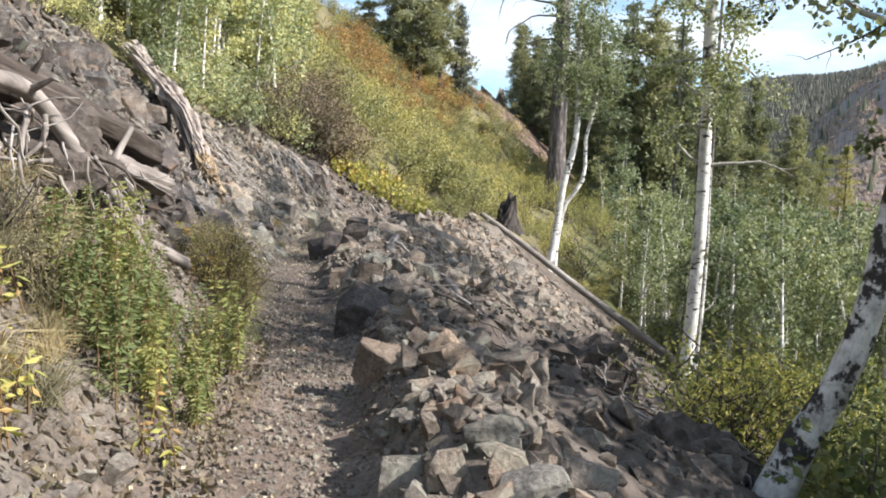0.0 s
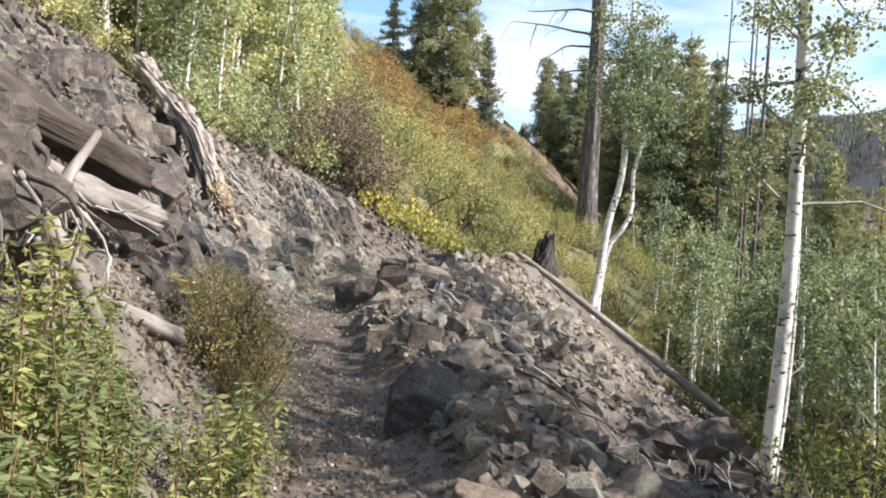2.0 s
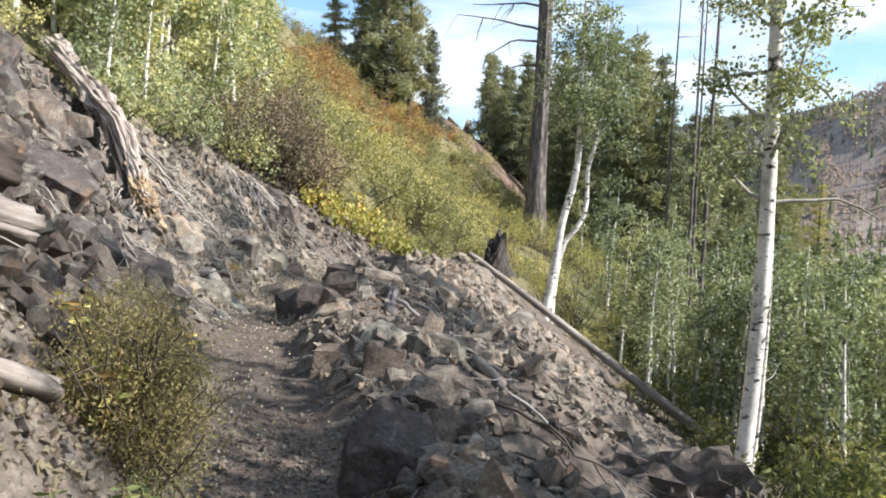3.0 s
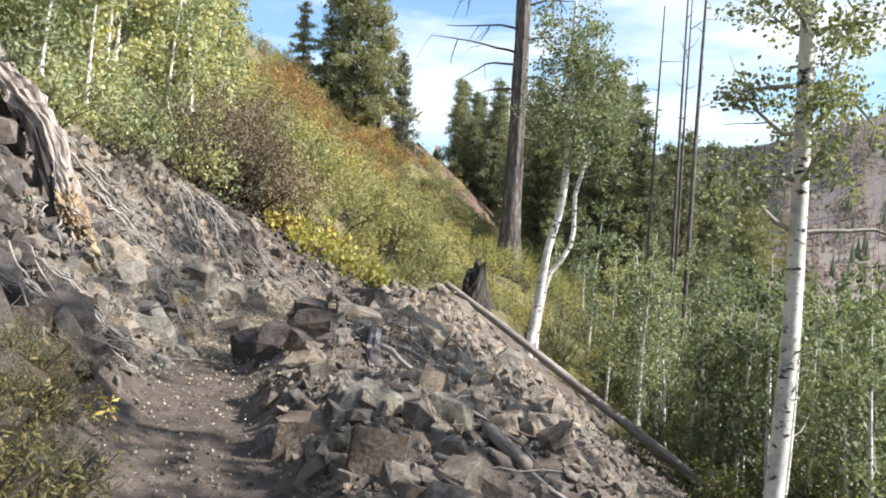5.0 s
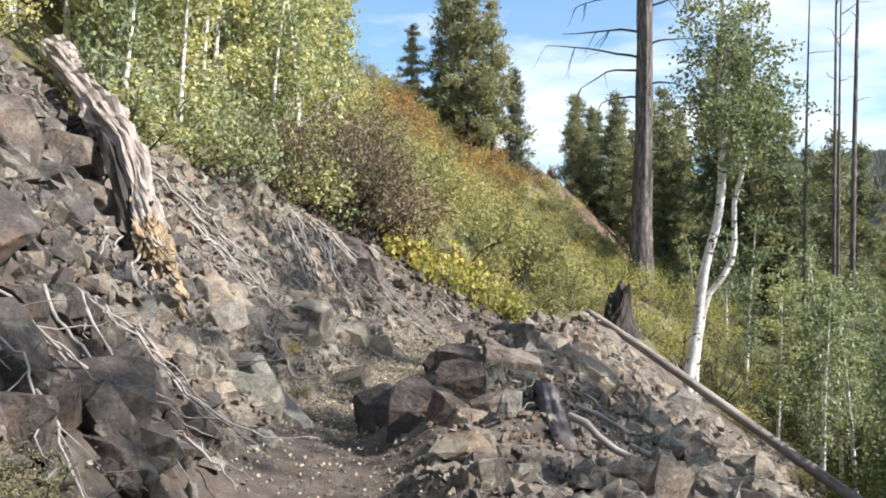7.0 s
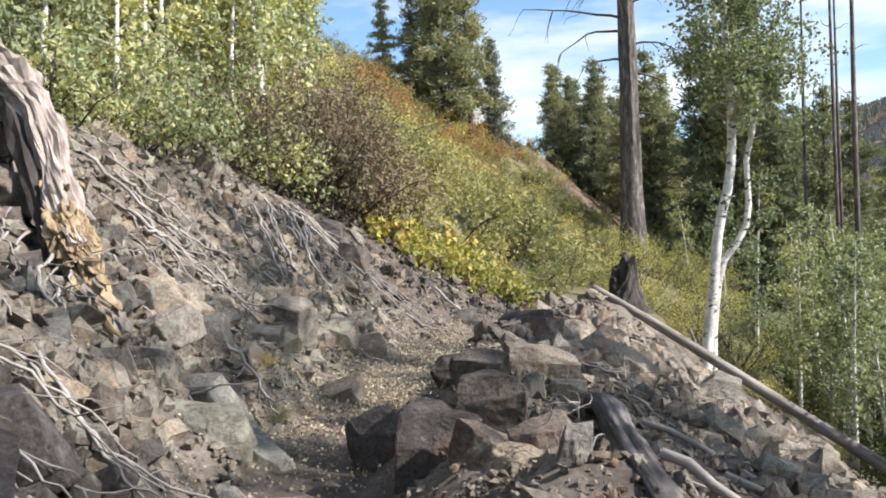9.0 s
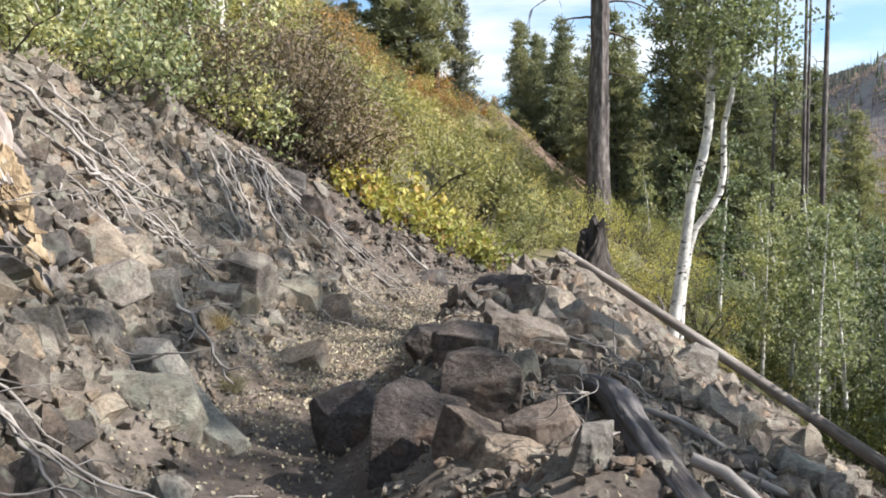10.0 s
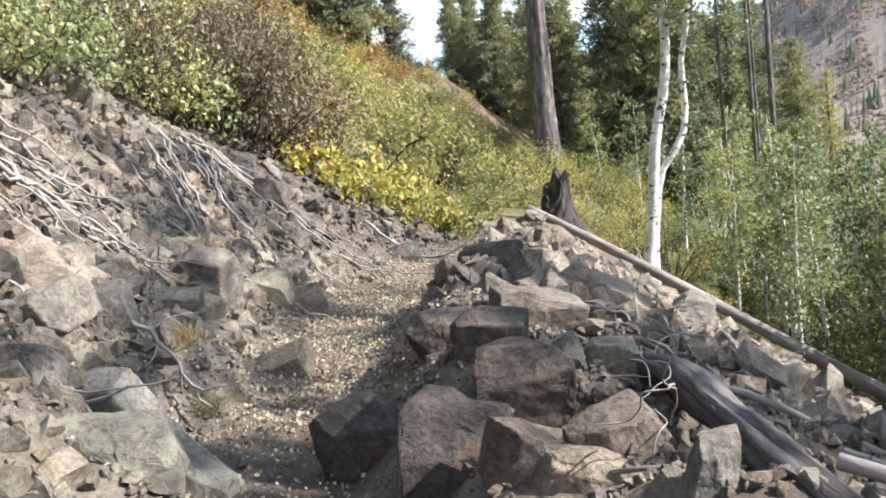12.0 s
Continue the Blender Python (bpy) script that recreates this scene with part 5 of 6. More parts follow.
log_thing("fallen_log", "slim grey log half buried in the debris", [(-1.1, 14.7, height(-1.1, 14.7) + 0.08), (-0.8, 13.45, 0.5 * (height(-1.1, 14.7) + height(-0.5, 12.2)) + 0.10), (-0.5, 12.2, height(-0.5, 12.2) + 0.08)], (0.045, 0.06, 0.065, 0.06), GREY_WOOD, 78, 12, 0.08)
rng = np.random.default_rng(80)
for ends in (((-6.83, 18.93), (-6.16, 19.19), (-5.39, 19.2)), ((-6.27, 18.73), (-5.9, 19.1), (-5.56, 19.33)), ((-5.66, 22.69), (-4.82, 23.04), (-3.79, 22.79)), ((-5.89, 21.52), (-5.5, 21.0), (-5.21, 20.61)), ((-6.08, 16.41), (-5.8, 15.9), (-5.39, 15.41)), ((-5.85, 22.69), (-5.4, 22.0), (-4.95, 21.32))):
    for k in range(7):
        off = rng.normal(size=2) * 0.22
        grow = rng.uniform(0.6, 1.1)
        mid = np.array(ends[1])
        dead_branch([tuple(mid + (np.array(p) - mid) * grow + off + rng.normal(size=2) * 0.06) for p in ends], rng.uniform(0.010, 0.024), int(rng.integers(1000, 9000)), rng.uniform(0.09, 0.2), forks=int(rng.integers(1, 4)))
rng = np.random.default_rng(81)
for k in range(30):
    y = rng.uniform(16.5, 25.5)
    u = rng.uniform(1.0, 5.0)
    x = float(trail_x(y)) - u
    if slide_mask(np.array([x]), np.array([y]))[0] < 0.5:
        continue
    size = rng.uniform(0.6, 1.9)
    drift = rng.uniform(-0.9, 0.1)
    dead_branch([(x, y), (x + size * 0.45, y + drift * size * 0.4 + 0.05), (x + size * 0.9, y + drift * size * 0.8)], rng.uniform(0.010, 0.026), 300 + k, rng.uniform(0.05, 0.16), forks=rng.integers(1, 5))
for k in range(60):
    y = rng.uniform(8, 28)
    x = float(trail_x(y)) + rng.uniform(1.2, 4.5)
    size = rng.uniform(0.5, 2.2)
    dead_branch([(x, y), (x + size * 0.5, y - 0.25 * size), (x + size * 0.9, y - rng.uniform(0.2, 0.8) * size)], rng.uniform(0.008, 0.03), 400 + k, rng.uniform(0.04, 0.14), forks=rng.integers(0, 4), mat=TWIG if k % 3 else DARK_TWIG, label="weathered dead branch among the debris")


rng = np.random.default_rng(83)
for k in range(22):
    x, y = rng.uniform(-5.7, -4.3), rng.uniform(11.8, 15.2)
    size = rng.uniform(0.6, 1.5)
    drift = rng.uniform(-0.9, 0.3)
    dead_branch([(x, y), (x + size * 0.4, y + drift * size * 0.35), (x + size * 0.75, y + drift * size * 0.8)], rng.uniform(0.007, 0.016), 500 + k, rng.uniform(0.12, 0.3), forks=int(rng.integers(1, 4)), label="thin grey dead branch hanging over the lower bank")


def root_wad(x, y, r, seed):
    rng = np.random.default_rng(seed)
    ob = thing("root_wad", "dark upturned root plate with earth and hanging roots", "roots", "", (x, y, height(x, y) - 0.1))
    bm = bmesh.new()
    bmesh.ops.create_icosphere(bm, subdivisions=4, radius=r)
    for v in bm.verts:
        k = v.co * 1.6
        v.co = Vector((v.co.x * 1.0, v.co.y * 0.75, v.co.z * 0.72)) * (1 + 0.3 * noise.noise(k + Vector((seed, 0, 0))) + 0.34 * noise.noise(k * 3.1) + 0.24 * noise.noise(k * 8))
    me = bpy.data.meshes.new("earth")
    bm.to_mesh(me)
    bm.free()
    me.materials.append(DARK_SOIL)
    earth = part("earth", me, ob, "clotted dark earth")
    for k in range(44):
        a = rng.uniform(0, 2 * np.pi)
        g = Geo()
        s = np.array((np.cos(a) * r * 0.8, np.sin(a) * r * 0.6, rng.uniform(-0.1, 0.55) * r))
        tube(g, limb_points(s, (np.cos(a), np.sin(a) - 0.3, rng.uniform(-0.6, 0.2)), rng.uniform(0.25, 0.8), rng, 8, 0.2, 0.3), (rng.uniform(0.008, 0.022), 0.004), 6, 0.1, rng, False)
        part("root", g.mesh("root", DARK_TWIG if k % 2 else TWIG, True), earth)


def dark_soil():
    m, n, l, b = material("dark clotted earth")
    clod = noise_node(n, l, 9, 7, 0.7)
    l.new(ramp_node(n, l, clod, (0.3, (0.045, 0.037, 0.032)), (0.55, (0.11, 0.092, 0.079)), (0.75, (0.20, 0.17, 0.147))), b.inputs["Base Color"])
    b.inputs["Roughness"].default_value = 0.95
    bump_node(n, l, b, clod, 0.9, 0.05)
    return m


DARK_SOIL = dark_soil()
root_wad(-3.35, 6.1, 0.62, 3)
root_wad(1.15, 11.7, 0.85, 5)
root_wad(1.75, 7.4, 0.5, 9)


# ---- plants beside the trail ----
def tall_weed(rng, h, name="leafy_weed", label="tall leafy weed with reddish stem beside the trail", leaf=0.075, mat=LEAF_WEED, per=46):
    ob = thing(name, label, "plant", "weeds beside the trail")
    g, c = Geo(), Geo()
    for k in range(4):
        g = Geo()
        a = rng.uniform(0, 6.28)
        pts = limb_points((rng.normal() * 0.08, rng.normal() * 0.08, -0.03), (np.cos(a) * 0.22, np.sin(a) * 0.22, 1), h * rng.uniform(0.7, 1.05), rng, 7, 0, 0.06)
        tube(g, pts, (0.006, 0.0025), 5, 0, rng, False)
        t = np.sort(rng.uniform(0.12, 1.0, per)) * 6
        i = np.minimum(t.astype(int), 5)
        at = pts[i] + (pts[i + 1] - pts[i]) * (t - i)[:, None]
        b = np.arange(per) * 2.4 + rng.uniform(-0.4, 0.4, per)
        way = np.stack([np.cos(b), np.sin(b), np.full(per, -0.25)], -1)
        leaves(c, at + way * leaf * 0.55, leaf, leaf * 0.36, rng, 0, way, 0.22)
        part("stem", g.mesh("stem", STEM_ORANGE, True), ob)
    part("leaves", c.mesh("leaves", mat), ob)
    return ob


rng = np.random.default_rng(91)
kinds = [tall_weed(rng, h, leaf=0.066, per=64) for h in (0.85, 0.72, 0.95, 0.62)]
places = [(x, y, height(x, y)) for x, y in zip(rng.normal(-2.12, 0.25, 52), rng.uniform(4.3, 6.4, 52)) if x < float(trail_x(y)) - 0.45]
for k, first in enumerate(kinds):
    put_copies(first, places[k::4], rng, 0.55, 0.95, 10)
heath_at = ((-2.5, 8.05), (-2.42, 7.85), (-2.6, 7.9), (-2.7, 8.2))
heath = shrub("brownish twiggy low bush at the trail's edge", rng, 0.62, 0.8, LEAF_HEATH, 7500, 0.024, 30, "low_bush", "low bushes at the trail", lleaf=0.009, hollow=0.12)
put_copies(heath, [(x, y, height(x, y)) for x, y in heath_at], rng, 0.85, 1.1, 6)
for x, y in ((-3.05, 9.9), (-3.45, 10.5), (-2.75, 9.0), (-3.5, 9.8), (-2.9, 8.6), (-3.7, 10.9), (-3.3, 9.3)):
    copy_thing(heath, pose(x, y, height(x, y), rng.uniform(-6, 6), rng.uniform(-6, 6), rng.uniform(0, 360)) @ Matrix.Scale(rng.uniform(0.5, 0.72), 4))
olive = shrub("green fine-leaved low bush beside the trail", rng, 0.6, 0.75, LEAF_WEED, 2400, 0.036, 30, "low_bush", "low bushes at the trail", lleaf=0.016, hollow=0.15)
put_copies(olive, [(x, y, height(x, y)) for x, y in ((-2.22, 7.25), (-2.1, 6.7))], rng, 0.5, 0.65, 6)
broad = tall_weed(rng, 0.36, "yellow_leaf_plant", "low plant with broad yellow and green leaves", 0.085, LEAF_BRIGHT, 9)
put_copies(broad, [(x, y, height(x, y)) for x, y in ((-1.55, 4.15), (-1.95, 3.5), (-1.8, 3.2), (-1.75, 4.5), (-1.95, 4.9), (-2.35, 4.2), (-2.6, 7.6), (-3.2, 8.6), (-3.4, 9.6), (-3.6, 11.9))], rng, 0.8, 1.2, 10)


def grass_tuft(rng, n=220, h=0.45, name="grass_tuft", label="hanging tuft of dry straw-coloured grass on the bank"):
    ob = thing(name, label, "grass", "dry grass tufts")
    g = Geo()
    a, lean = rng.uniform(0, 2 * np.pi, n), rng.uniform(0.2, 1.3, n)
    out = np.stack([np.cos(a) * lean, np.sin(a) * lean, np.ones(n)], -1)
    out = unit(out) * h * rng.uniform(0.5, 1.1, (n, 1))
    base = np.stack([rng.normal(size=n) * 0.06, rng.normal(size=n) * 0.06, np.full(n, -0.02)], -1)
    mid, tip = base + out * 0.6, base + out + np.stack([out[:, 0] * 0.5, out[:, 1] * 0.5, -h * lean * 0.45], -1)
    s = unit(np.cross(out, rng.normal(size=(n, 3)))) * 0.003
    v = np.stack([base - s, base + s, mid + s, mid - s, tip], 1).reshape(-1, 3)
    k = np.arange(n)[:, None] * 5
    g.add(v, k + np.array([[0, 1, 2, 3]]), k + np.array([[3, 2, 4]]))
    tagged(part("straw", g.mesh("straw", GRASS_DRY), ob), kind="stuff")
    return ob


tuft = grass_tuft(rng)
put_copies(tuft, [(x, y, height(x, y)) for x, y in ((-2.5, 4.6), (-2.65, 4.9), (-2.4, 5.2), (-4.8, 18.0), (-2.75, 5.4), (-3.0, 5.2), (-3.5, 7.0), (-2.2, 4.25), (-2.3, 4.4), (-2.1, 4.05), (-2.25, 4.6), (-1.95, 3.7), (-2.5, 4.3), (-2.0, 3.3), (-4.55, 17.6))], rng, 0.5, 1.1, 12)


pale = shrub("dry pale seeded weed bush on the bank", rng, 0.62, 0.5, GRASS_DRY, 1100, 0.03, 22, "seeded_weed", "dry weeds on the bank", lleaf=0.018, hollow=0.35)
put_copies(pale, [(x, y, height(x, y)) for x, y in ((-2.45, 4.6), (-2.55, 4.85), (-2.35, 4.4), (-2.6, 4.5))], rng, 0.5, 0.75, 8)


# ---- outcrops on the skyline ----
def outcrop(x, y, w, d, h, seed):
    ob = thing("rock_outcrop", "grey rock outcrop on the hillside skyline", "rock", "hillside outcrops", (x, y, height(x, y) - 0.45 * h))
    rng = np.random.default_rng(seed)
    for k in range(6):
        bm = block(seed * 10 + k, (w * rng.uniform(0.35, 0.6), d * rng.uniform(0.35, 0.6), h * rng.uniform(0.6, 1.1)), 6)
        me = bpy.data.meshes.new("rock_face")
        bm.to_mesh(me)
        bm.free()
        me.materials.append(CLIFF)
        r = part("rock_face", me, ob)
        r.location = (rng.uniform(-0.4, 0.4) * w, rng.uniform(-0.4, 0.4) * d, h * 0.25 * rng.random())


outcrop(-3.2, 101, 5.5, 4, 6.0, 3)
outcrop(-9.5, 61, 3, 3, 1.6, 4)

def far_wood(name, label, count, box, tall, mat, seed, slim=0.16, sides=5):
    """Far trees, joined: small cones over the ridges."""
    rng = np.random.default_rng(seed)
    az, r = np.radians(rng.uniform(box[0], box[1], count)), rng.uniform(box[2], box[3], count)
    x, y = np.sin(az) * r, np.cos(az) * r
    z, h = terr(x, y), rng.uniform(0.6, 1.2, count) * tall
    a = np.linspace(0, 2 * np.pi, sides, endpoint=False)
    ring = np.stack([np.cos(a), np.sin(a), np.zeros(sides)], -1)
    v = np.concatenate([ring[None] * (h * slim)[:, None, None] + np.stack([x, y, z], -1)[:, None], np.stack([x, y, z + h], -1)[:, None]], 1)
    k = np.arange(sides)
    t = np.stack([k, (k + 1) % sides, np.full(sides, sides)], -1)[None] + (np.arange(count) * (sides + 1))[:, None, None]
    g = Geo()
    g.add(v.reshape(-1, 3), tris=t.reshape(-1, 3))
    return tagged(new(name, g.mesh(name, mat)), label, "trees", kind="stuff")


far_wood("far_forest", "dark conifer forest on the far ridge, greyed for haze", 26000, (8, 45, 480, 1000), 5.5, NEEDLES_FAR, 111, 0.28)
far_wood("far_snags", "grey standing dead trunks on the burnt hill", 900, (17, 45, 200, 440), 8, OLD_LOG, 112, 0.012, 3)
far_wood("far_brush", "brown scorched brush over the burnt hill", 20000, (16, 45, 190, 440), 0.8, BRUSH_FAR, 113, 0.7, 5)
far_wood("far_saplings", "scattered dark conifers on the burnt hill", 260, (16, 45, 190, 440), 5, NEEDLES, 114, 0.16, 6)

# ---- boulders of the slide ----
boulder(-3.42, 16.50, 0.52, 0.35, 0.55, 0, 1, "dark tilted slab leaning against a block at the trail's edge", mat=ROCK_DARK, tilt=(0, -18))
boulder(-2.97, 15.65, 0.47, 0.33, 0.56, 4, 202, "dark upright angular block at the trail's edge", mat=ROCK_DARK)
boulder(-2.63, 15.83, 0.38, 0.32, 0.42, -6, 203, "dark rounded block in the pile beside the trail", mat=ROCK_DARK)
boulder(-2.94, 17.55, 0.44, 0.30, 0.31, -1, 4, "dark brown angular block in the pile beside the trail", mat=ROCK_DARK)
boulder(-2.34, 17.90, 0.67, 0.34, 0.36, 9, 5, "pale flat-topped block with a rusty stain", mat=ROCK_RUST)
boulder(-2.28, 15.37, 0.42, 0.29, 0.42, 9, 6, "upright striped block with rusty streak", mat=ROCK_RUST)
boulder(-2.70, 15.30, 0.29, 0.20, 0.28, -10, 7, "brown angular block low in the pile", mat=ROCK_RUST)
boulder(-2.47, 15.24, 0.43, 0.29, 0.22, -8, 8, "grey basalt block in the rock pile")
boulder(-2.74, 16.20, 0.37, 0.25, 0.24, -12, 9, "dark brown angular block in the pile beside the trail", mat=ROCK_DARK)
boulder(-4.90, 16.71, 0.60, 0.41, 0.56, -2, 10, "large rounded grey boulder in the scree", sink=0.66)
boulder(-4.47, 16.39, 0.65, 0.45, 0.63, -12, 11, "large tan slab tilted beside the trail", mat=ROCK_PALE, tilt=(10, 12), sink=0.74)
boulder(-5.17, 16.46, 0.33, 0.23, 0.40, -2, 12, "large grey slab bedded in the scree")
boulder(-5.68, 17.89, 0.66, 0.45, 0.38, 3, 13, "large grey slab bedded in the scree")
boulder(-5.53, 17.39, 0.53, 0.36, 0.28, -6, 14, "grey basalt block in the rock pile")
boulder(-5.04, 19.17, 0.46, 0.32, 0.32, 3, 15, "pale weathered block in the rubble", mat=ROCK_PALE)
boulder(-5.15, 18.77, 0.59, 0.40, 0.33, 1, 16, "grey basalt block in the rock pile")
boulder(-4.22, 18.64, 0.47, 0.32, 0.38, -12, 17, "grey basalt block in the rock pile")
boulder(-5.40, 23.20, 0.47, 0.33, 0.54, 1, 18, "small dark block overhanging the scree", mat=ROCK_DARK)
boulder(-6.85, 21.9, 0.62, 0.40, 0.72, -7, 19, "pointed block at the top of the scree")
boulder(-2.39, 20.57, 0.59, 0.41, 0.64, -3, 20, "dark brown angular block in the pile beside the trail", mat=ROCK_DARK)
boulder(-1.85, 21.35, 0.65, 0.45, 0.67, -6, 21, "grey basalt block in the rock pile")
boulder(-3.42, 24.17, 0.51, 0.35, 0.34, 4, 22, "dark brown angular block in the pile beside the trail", mat=ROCK_DARK)
boulder(-2.18, 14.53, 0.16, 0.11, 0.23, -2, 23, "grey basalt block in the rock pile")
boulder(-2.14, 16.26, 0.28, 0.19, 0.25, -9, 24, "grey basalt block in the rock pile")
boulder(-2.37, 16.17, 0.18, 0.12, 0.21, 0, 25, "pale weathered block in the rubble", mat=ROCK_PALE)
boulder(-5.25, 17.88, 0.39, 0.27, 0.45, 6, 26, "grey basalt block in the rock pile")
boulder(-4.75, 20.27, 0.58, 0.40, 0.33, -5, 27, "pale weathered block in the rubble", mat=ROCK_PALE)
boulder(0.34, 23.27, 0.58, 0.40, 0.75, -7, 28, "grey basalt block in the rock pile")
boulder(-4.28, 20.67, 0.37, 0.25, 0.42, -3, 29, "pale weathered block in the rubble", mat=ROCK_RUST)
boulder(-4.49, 12.98, 0.78, 0.40, 0.47, 16, 30, "large dark boulder half buried in the bank", mat=ROCK_DARK)
boulder(-4.37, 11.74, 0.29, 0.20, 0.37, 17, 31, "rounded dark boulder on the bank", mat=ROCK_DARK)
boulder(-4.23, 11.93, 0.36, 0.25, 0.25, 9, 32, "dark basalt block on the lower bank", mat=ROCK_DARK)
boulder(-4.82, 12.46, 0.31, 0.21, 0.33, 15, 33, "dark basalt block on the lower bank", mat=ROCK_DARK)
boulder(-1.67, 12.42, 0.50, 0.34, 0.37, 13, 34, "greenish flat slab in the debris", mat=ROCK_PALE)
boulder(-2.16, 12.07, 0.37, 0.26, 0.42, 2, 35, "reddish-brown flat slab in the debris", mat=ROCK_RUST)
boulder(-1.06, 13.10, 0.37, 0.25, 0.47, -5, 36, "tan lichen-spotted block in the debris", mat=ROCK_PALE)
boulder(-4.14, 12.63, 0.29, 0.20, 0.21, 9, 37, "dark basalt block on the lower bank", mat=ROCK_DARK)
boulder(-2.43, 12.24, 0.22, 0.15, 0.29, 7, 38, "grey basalt block in the rock pile")
boulder(-1.89, 11.95, 0.20, 0.14, 0.27, 2, 39, "pale weathered block in the rubble", mat=ROCK_PALE)
boulder(-4.62, 16.20, 0.58, 0.40, 0.59, -1, 40, "pale weathered block in the rubble", mat=ROCK_PALE, sink=0.76)
boulder(-5.06, 19.62, 0.66, 0.45, 0.80, 3, 41, "grey basalt block in the rock pile")
boulder(-5.65, 17.98, 0.47, 0.32, 0.45, 4, 42, "grey basalt block in the rock pile")
boulder(-7.03, 15.91, 0.42, 0.29, 0.32, -0, 43, "dull grey-brown basalt block beside the split trunk", mat=ROCK_DULL)
boulder(-7.41, 17.58, 0.65, 0.45, 0.46, 0, 44, "dull grey-brown basalt block beside the split trunk", mat=ROCK_DULL)
boulder(-6.92, 17.14, 0.76, 0.52, 0.44, 4, 45, "dull grey-brown basalt block beside the split trunk", mat=ROCK_DULL)
boulder(-6.55, 16.0, 0.55, 0.4, 0.36, 14, 46, "dull grey-brown basalt block beside the split trunk", mat=ROCK_DULL)
boulder(-1.26, 8.79, 0.56, 0.38, 0.68, 7, 47, "dark pyramid-shaped block beside the trail", mat=ROCK_DARK)
boulder(-1.54, 10.66, 0.32, 0.22, 0.45, 0, 48, "reddish-brown block in the debris", mat=ROCK_RUST)
boulder(-0.41, 7.82, 0.24, 0.16, 0.27, -0, 49, "pale ochre block in the debris", mat=ROCK_RUST)
boulder(-0.20, 7.97, 0.28, 0.19, 0.26, 4, 50, "pale weathered block in the rubble", mat=ROCK_PALE)
boulder(-0.78, 8.08, 0.28, 0.19, 0.24, -2, 51, "grey basalt block in the rock pile")
boulder(-1.22, 9.24, 0.17, 0.12, 0.25, -2, 52, "grey basalt block in the rock pile")
boulder(-8.62, 17.16, 0.84, 0.57, 0.89, 6, 53, "dull grey-brown basalt block beside the split trunk", mat=ROCK_DULL)
boulder(-8.42, 16.02, 0.73, 0.50, 0.71, -5, 54, "dull grey-brown basalt block beside the split trunk", mat=ROCK_DULL)
boulder(-5.80, 13.54, 1.02, 0.70, 0.63, 5, 55, "broad flat-faced slab under the split trunk", mat=ROCK_DARK)
boulder(-4.92, 14.19, 0.57, 0.39, 0.56, 2, 56, "dark brown angular block in the pile beside the trail", mat=ROCK_DARK)
boulder(-7.44, 16.23, 0.81, 0.56, 0.69, 10, 57, "dull grey-brown basalt block beside the split trunk", mat=ROCK_DULL)
boulder(-6.86, 16.52, 0.71, 0.49, 0.52, 11, 58, "dull grey-brown basalt block beside the split trunk", mat=ROCK_DULL)
boulder(-4.66, 11.73, 0.39, 0.27, 0.45, 10, 59, "dark weathered block on the lower bank", mat=ROCK_DARK)
boulder(-4.75, 12.46, 0.49, 0.33, 0.40, 10, 60, "dark basalt block on the lower bank", mat=ROCK_DARK)
boulder(-7.77, 15.87, 0.70, 0.48, 0.69, 2, 61, "dull grey-brown basalt block beside the split trunk", mat=ROCK_DULL)
boulder(-5.06, 23.04, 0.66, 0.48, 0.62, 9, 62, "dark brown angular block in the pile beside the trail", mat=ROCK_DARK)
boulder(-1.42, 20.18, 0.82, 0.56, 0.67, 1, 63, "grey basalt block in the rock pile")
boulder(0.15, 4.21, 0.30, 0.20, 0.22, 6, 64, "pale ochre block in the debris beside the trail", mat=ROCK_PALE)
boulder(-0.27, 4.15, 0.22, 0.15, 0.24, 0, 65, "pale weathered block in the rubble", mat=ROCK_PALE)
boulder(0.23, 3.93, 0.24, 0.16, 0.18, 3, 66, "pale weathered block in the rubble", mat=ROCK_PALE)
boulder(-0.31, 4.93, 0.17, 0.12, 0.14, -6, 67, "pale weathered block in the rubble", mat=ROCK_PALE)
boulder(0.36, 4.16, 0.21, 0.14, 0.20, -2, 68, "brown block in the debris", mat=ROCK_RUST)
boulder(0.57, 3.71, 0.19, 0.13, 0.17, 16, 69, "orange-brown block in the debris", mat=ROCK_RUST)
boulder(0.59, 4.13, 0.29, 0.20, 0.15, -2, 70, "grey basalt block in the rock pile")
boulder(-0.07, 4.04, 0.20, 0.14, 0.20, 9, 71, "grey basalt block in the rock pile")
boulder(0.30, 3.67, 0.31, 0.21, 0.18, 8, 72, "grey basalt block in the rock pile")
boulder(0.03, 5.28, 0.22, 0.15, 0.17, 10, 73, "grey basalt block in the rock pile")
boulder(-0.42, 4.84, 0.10, 0.07, 0.24, 4, 74, "pale weathered block in the rubble", mat=ROCK_PALE)
boulder(0.87, 3.72, 0.32, 0.22, 0.16, 7, 75, "grey basalt block in the rock pile")
boulder(-0.70, 6.32, 0.48, 0.33, 0.30, -6, 76, "brown block in the debris", mat=ROCK_RUST)

# ---- loose rock ----
def strewn(rng, n):
    y = rng.uniform(2.5, 28.5, n)
    u = rng.uniform(-8, 7, n)
    u = np.where((u > 1.6) & (y < 12) & (rng.random(n) < 0.75), u - 6, u)
    return trail_x(y) + u * np.where(rng.random(n) < 0.45, 0.55, 1.0), y


def close(rng, n):
    y = rng.uniform(3, 24, n)
    return trail_x(y) + rng.normal(0.3, 1.8, n), y


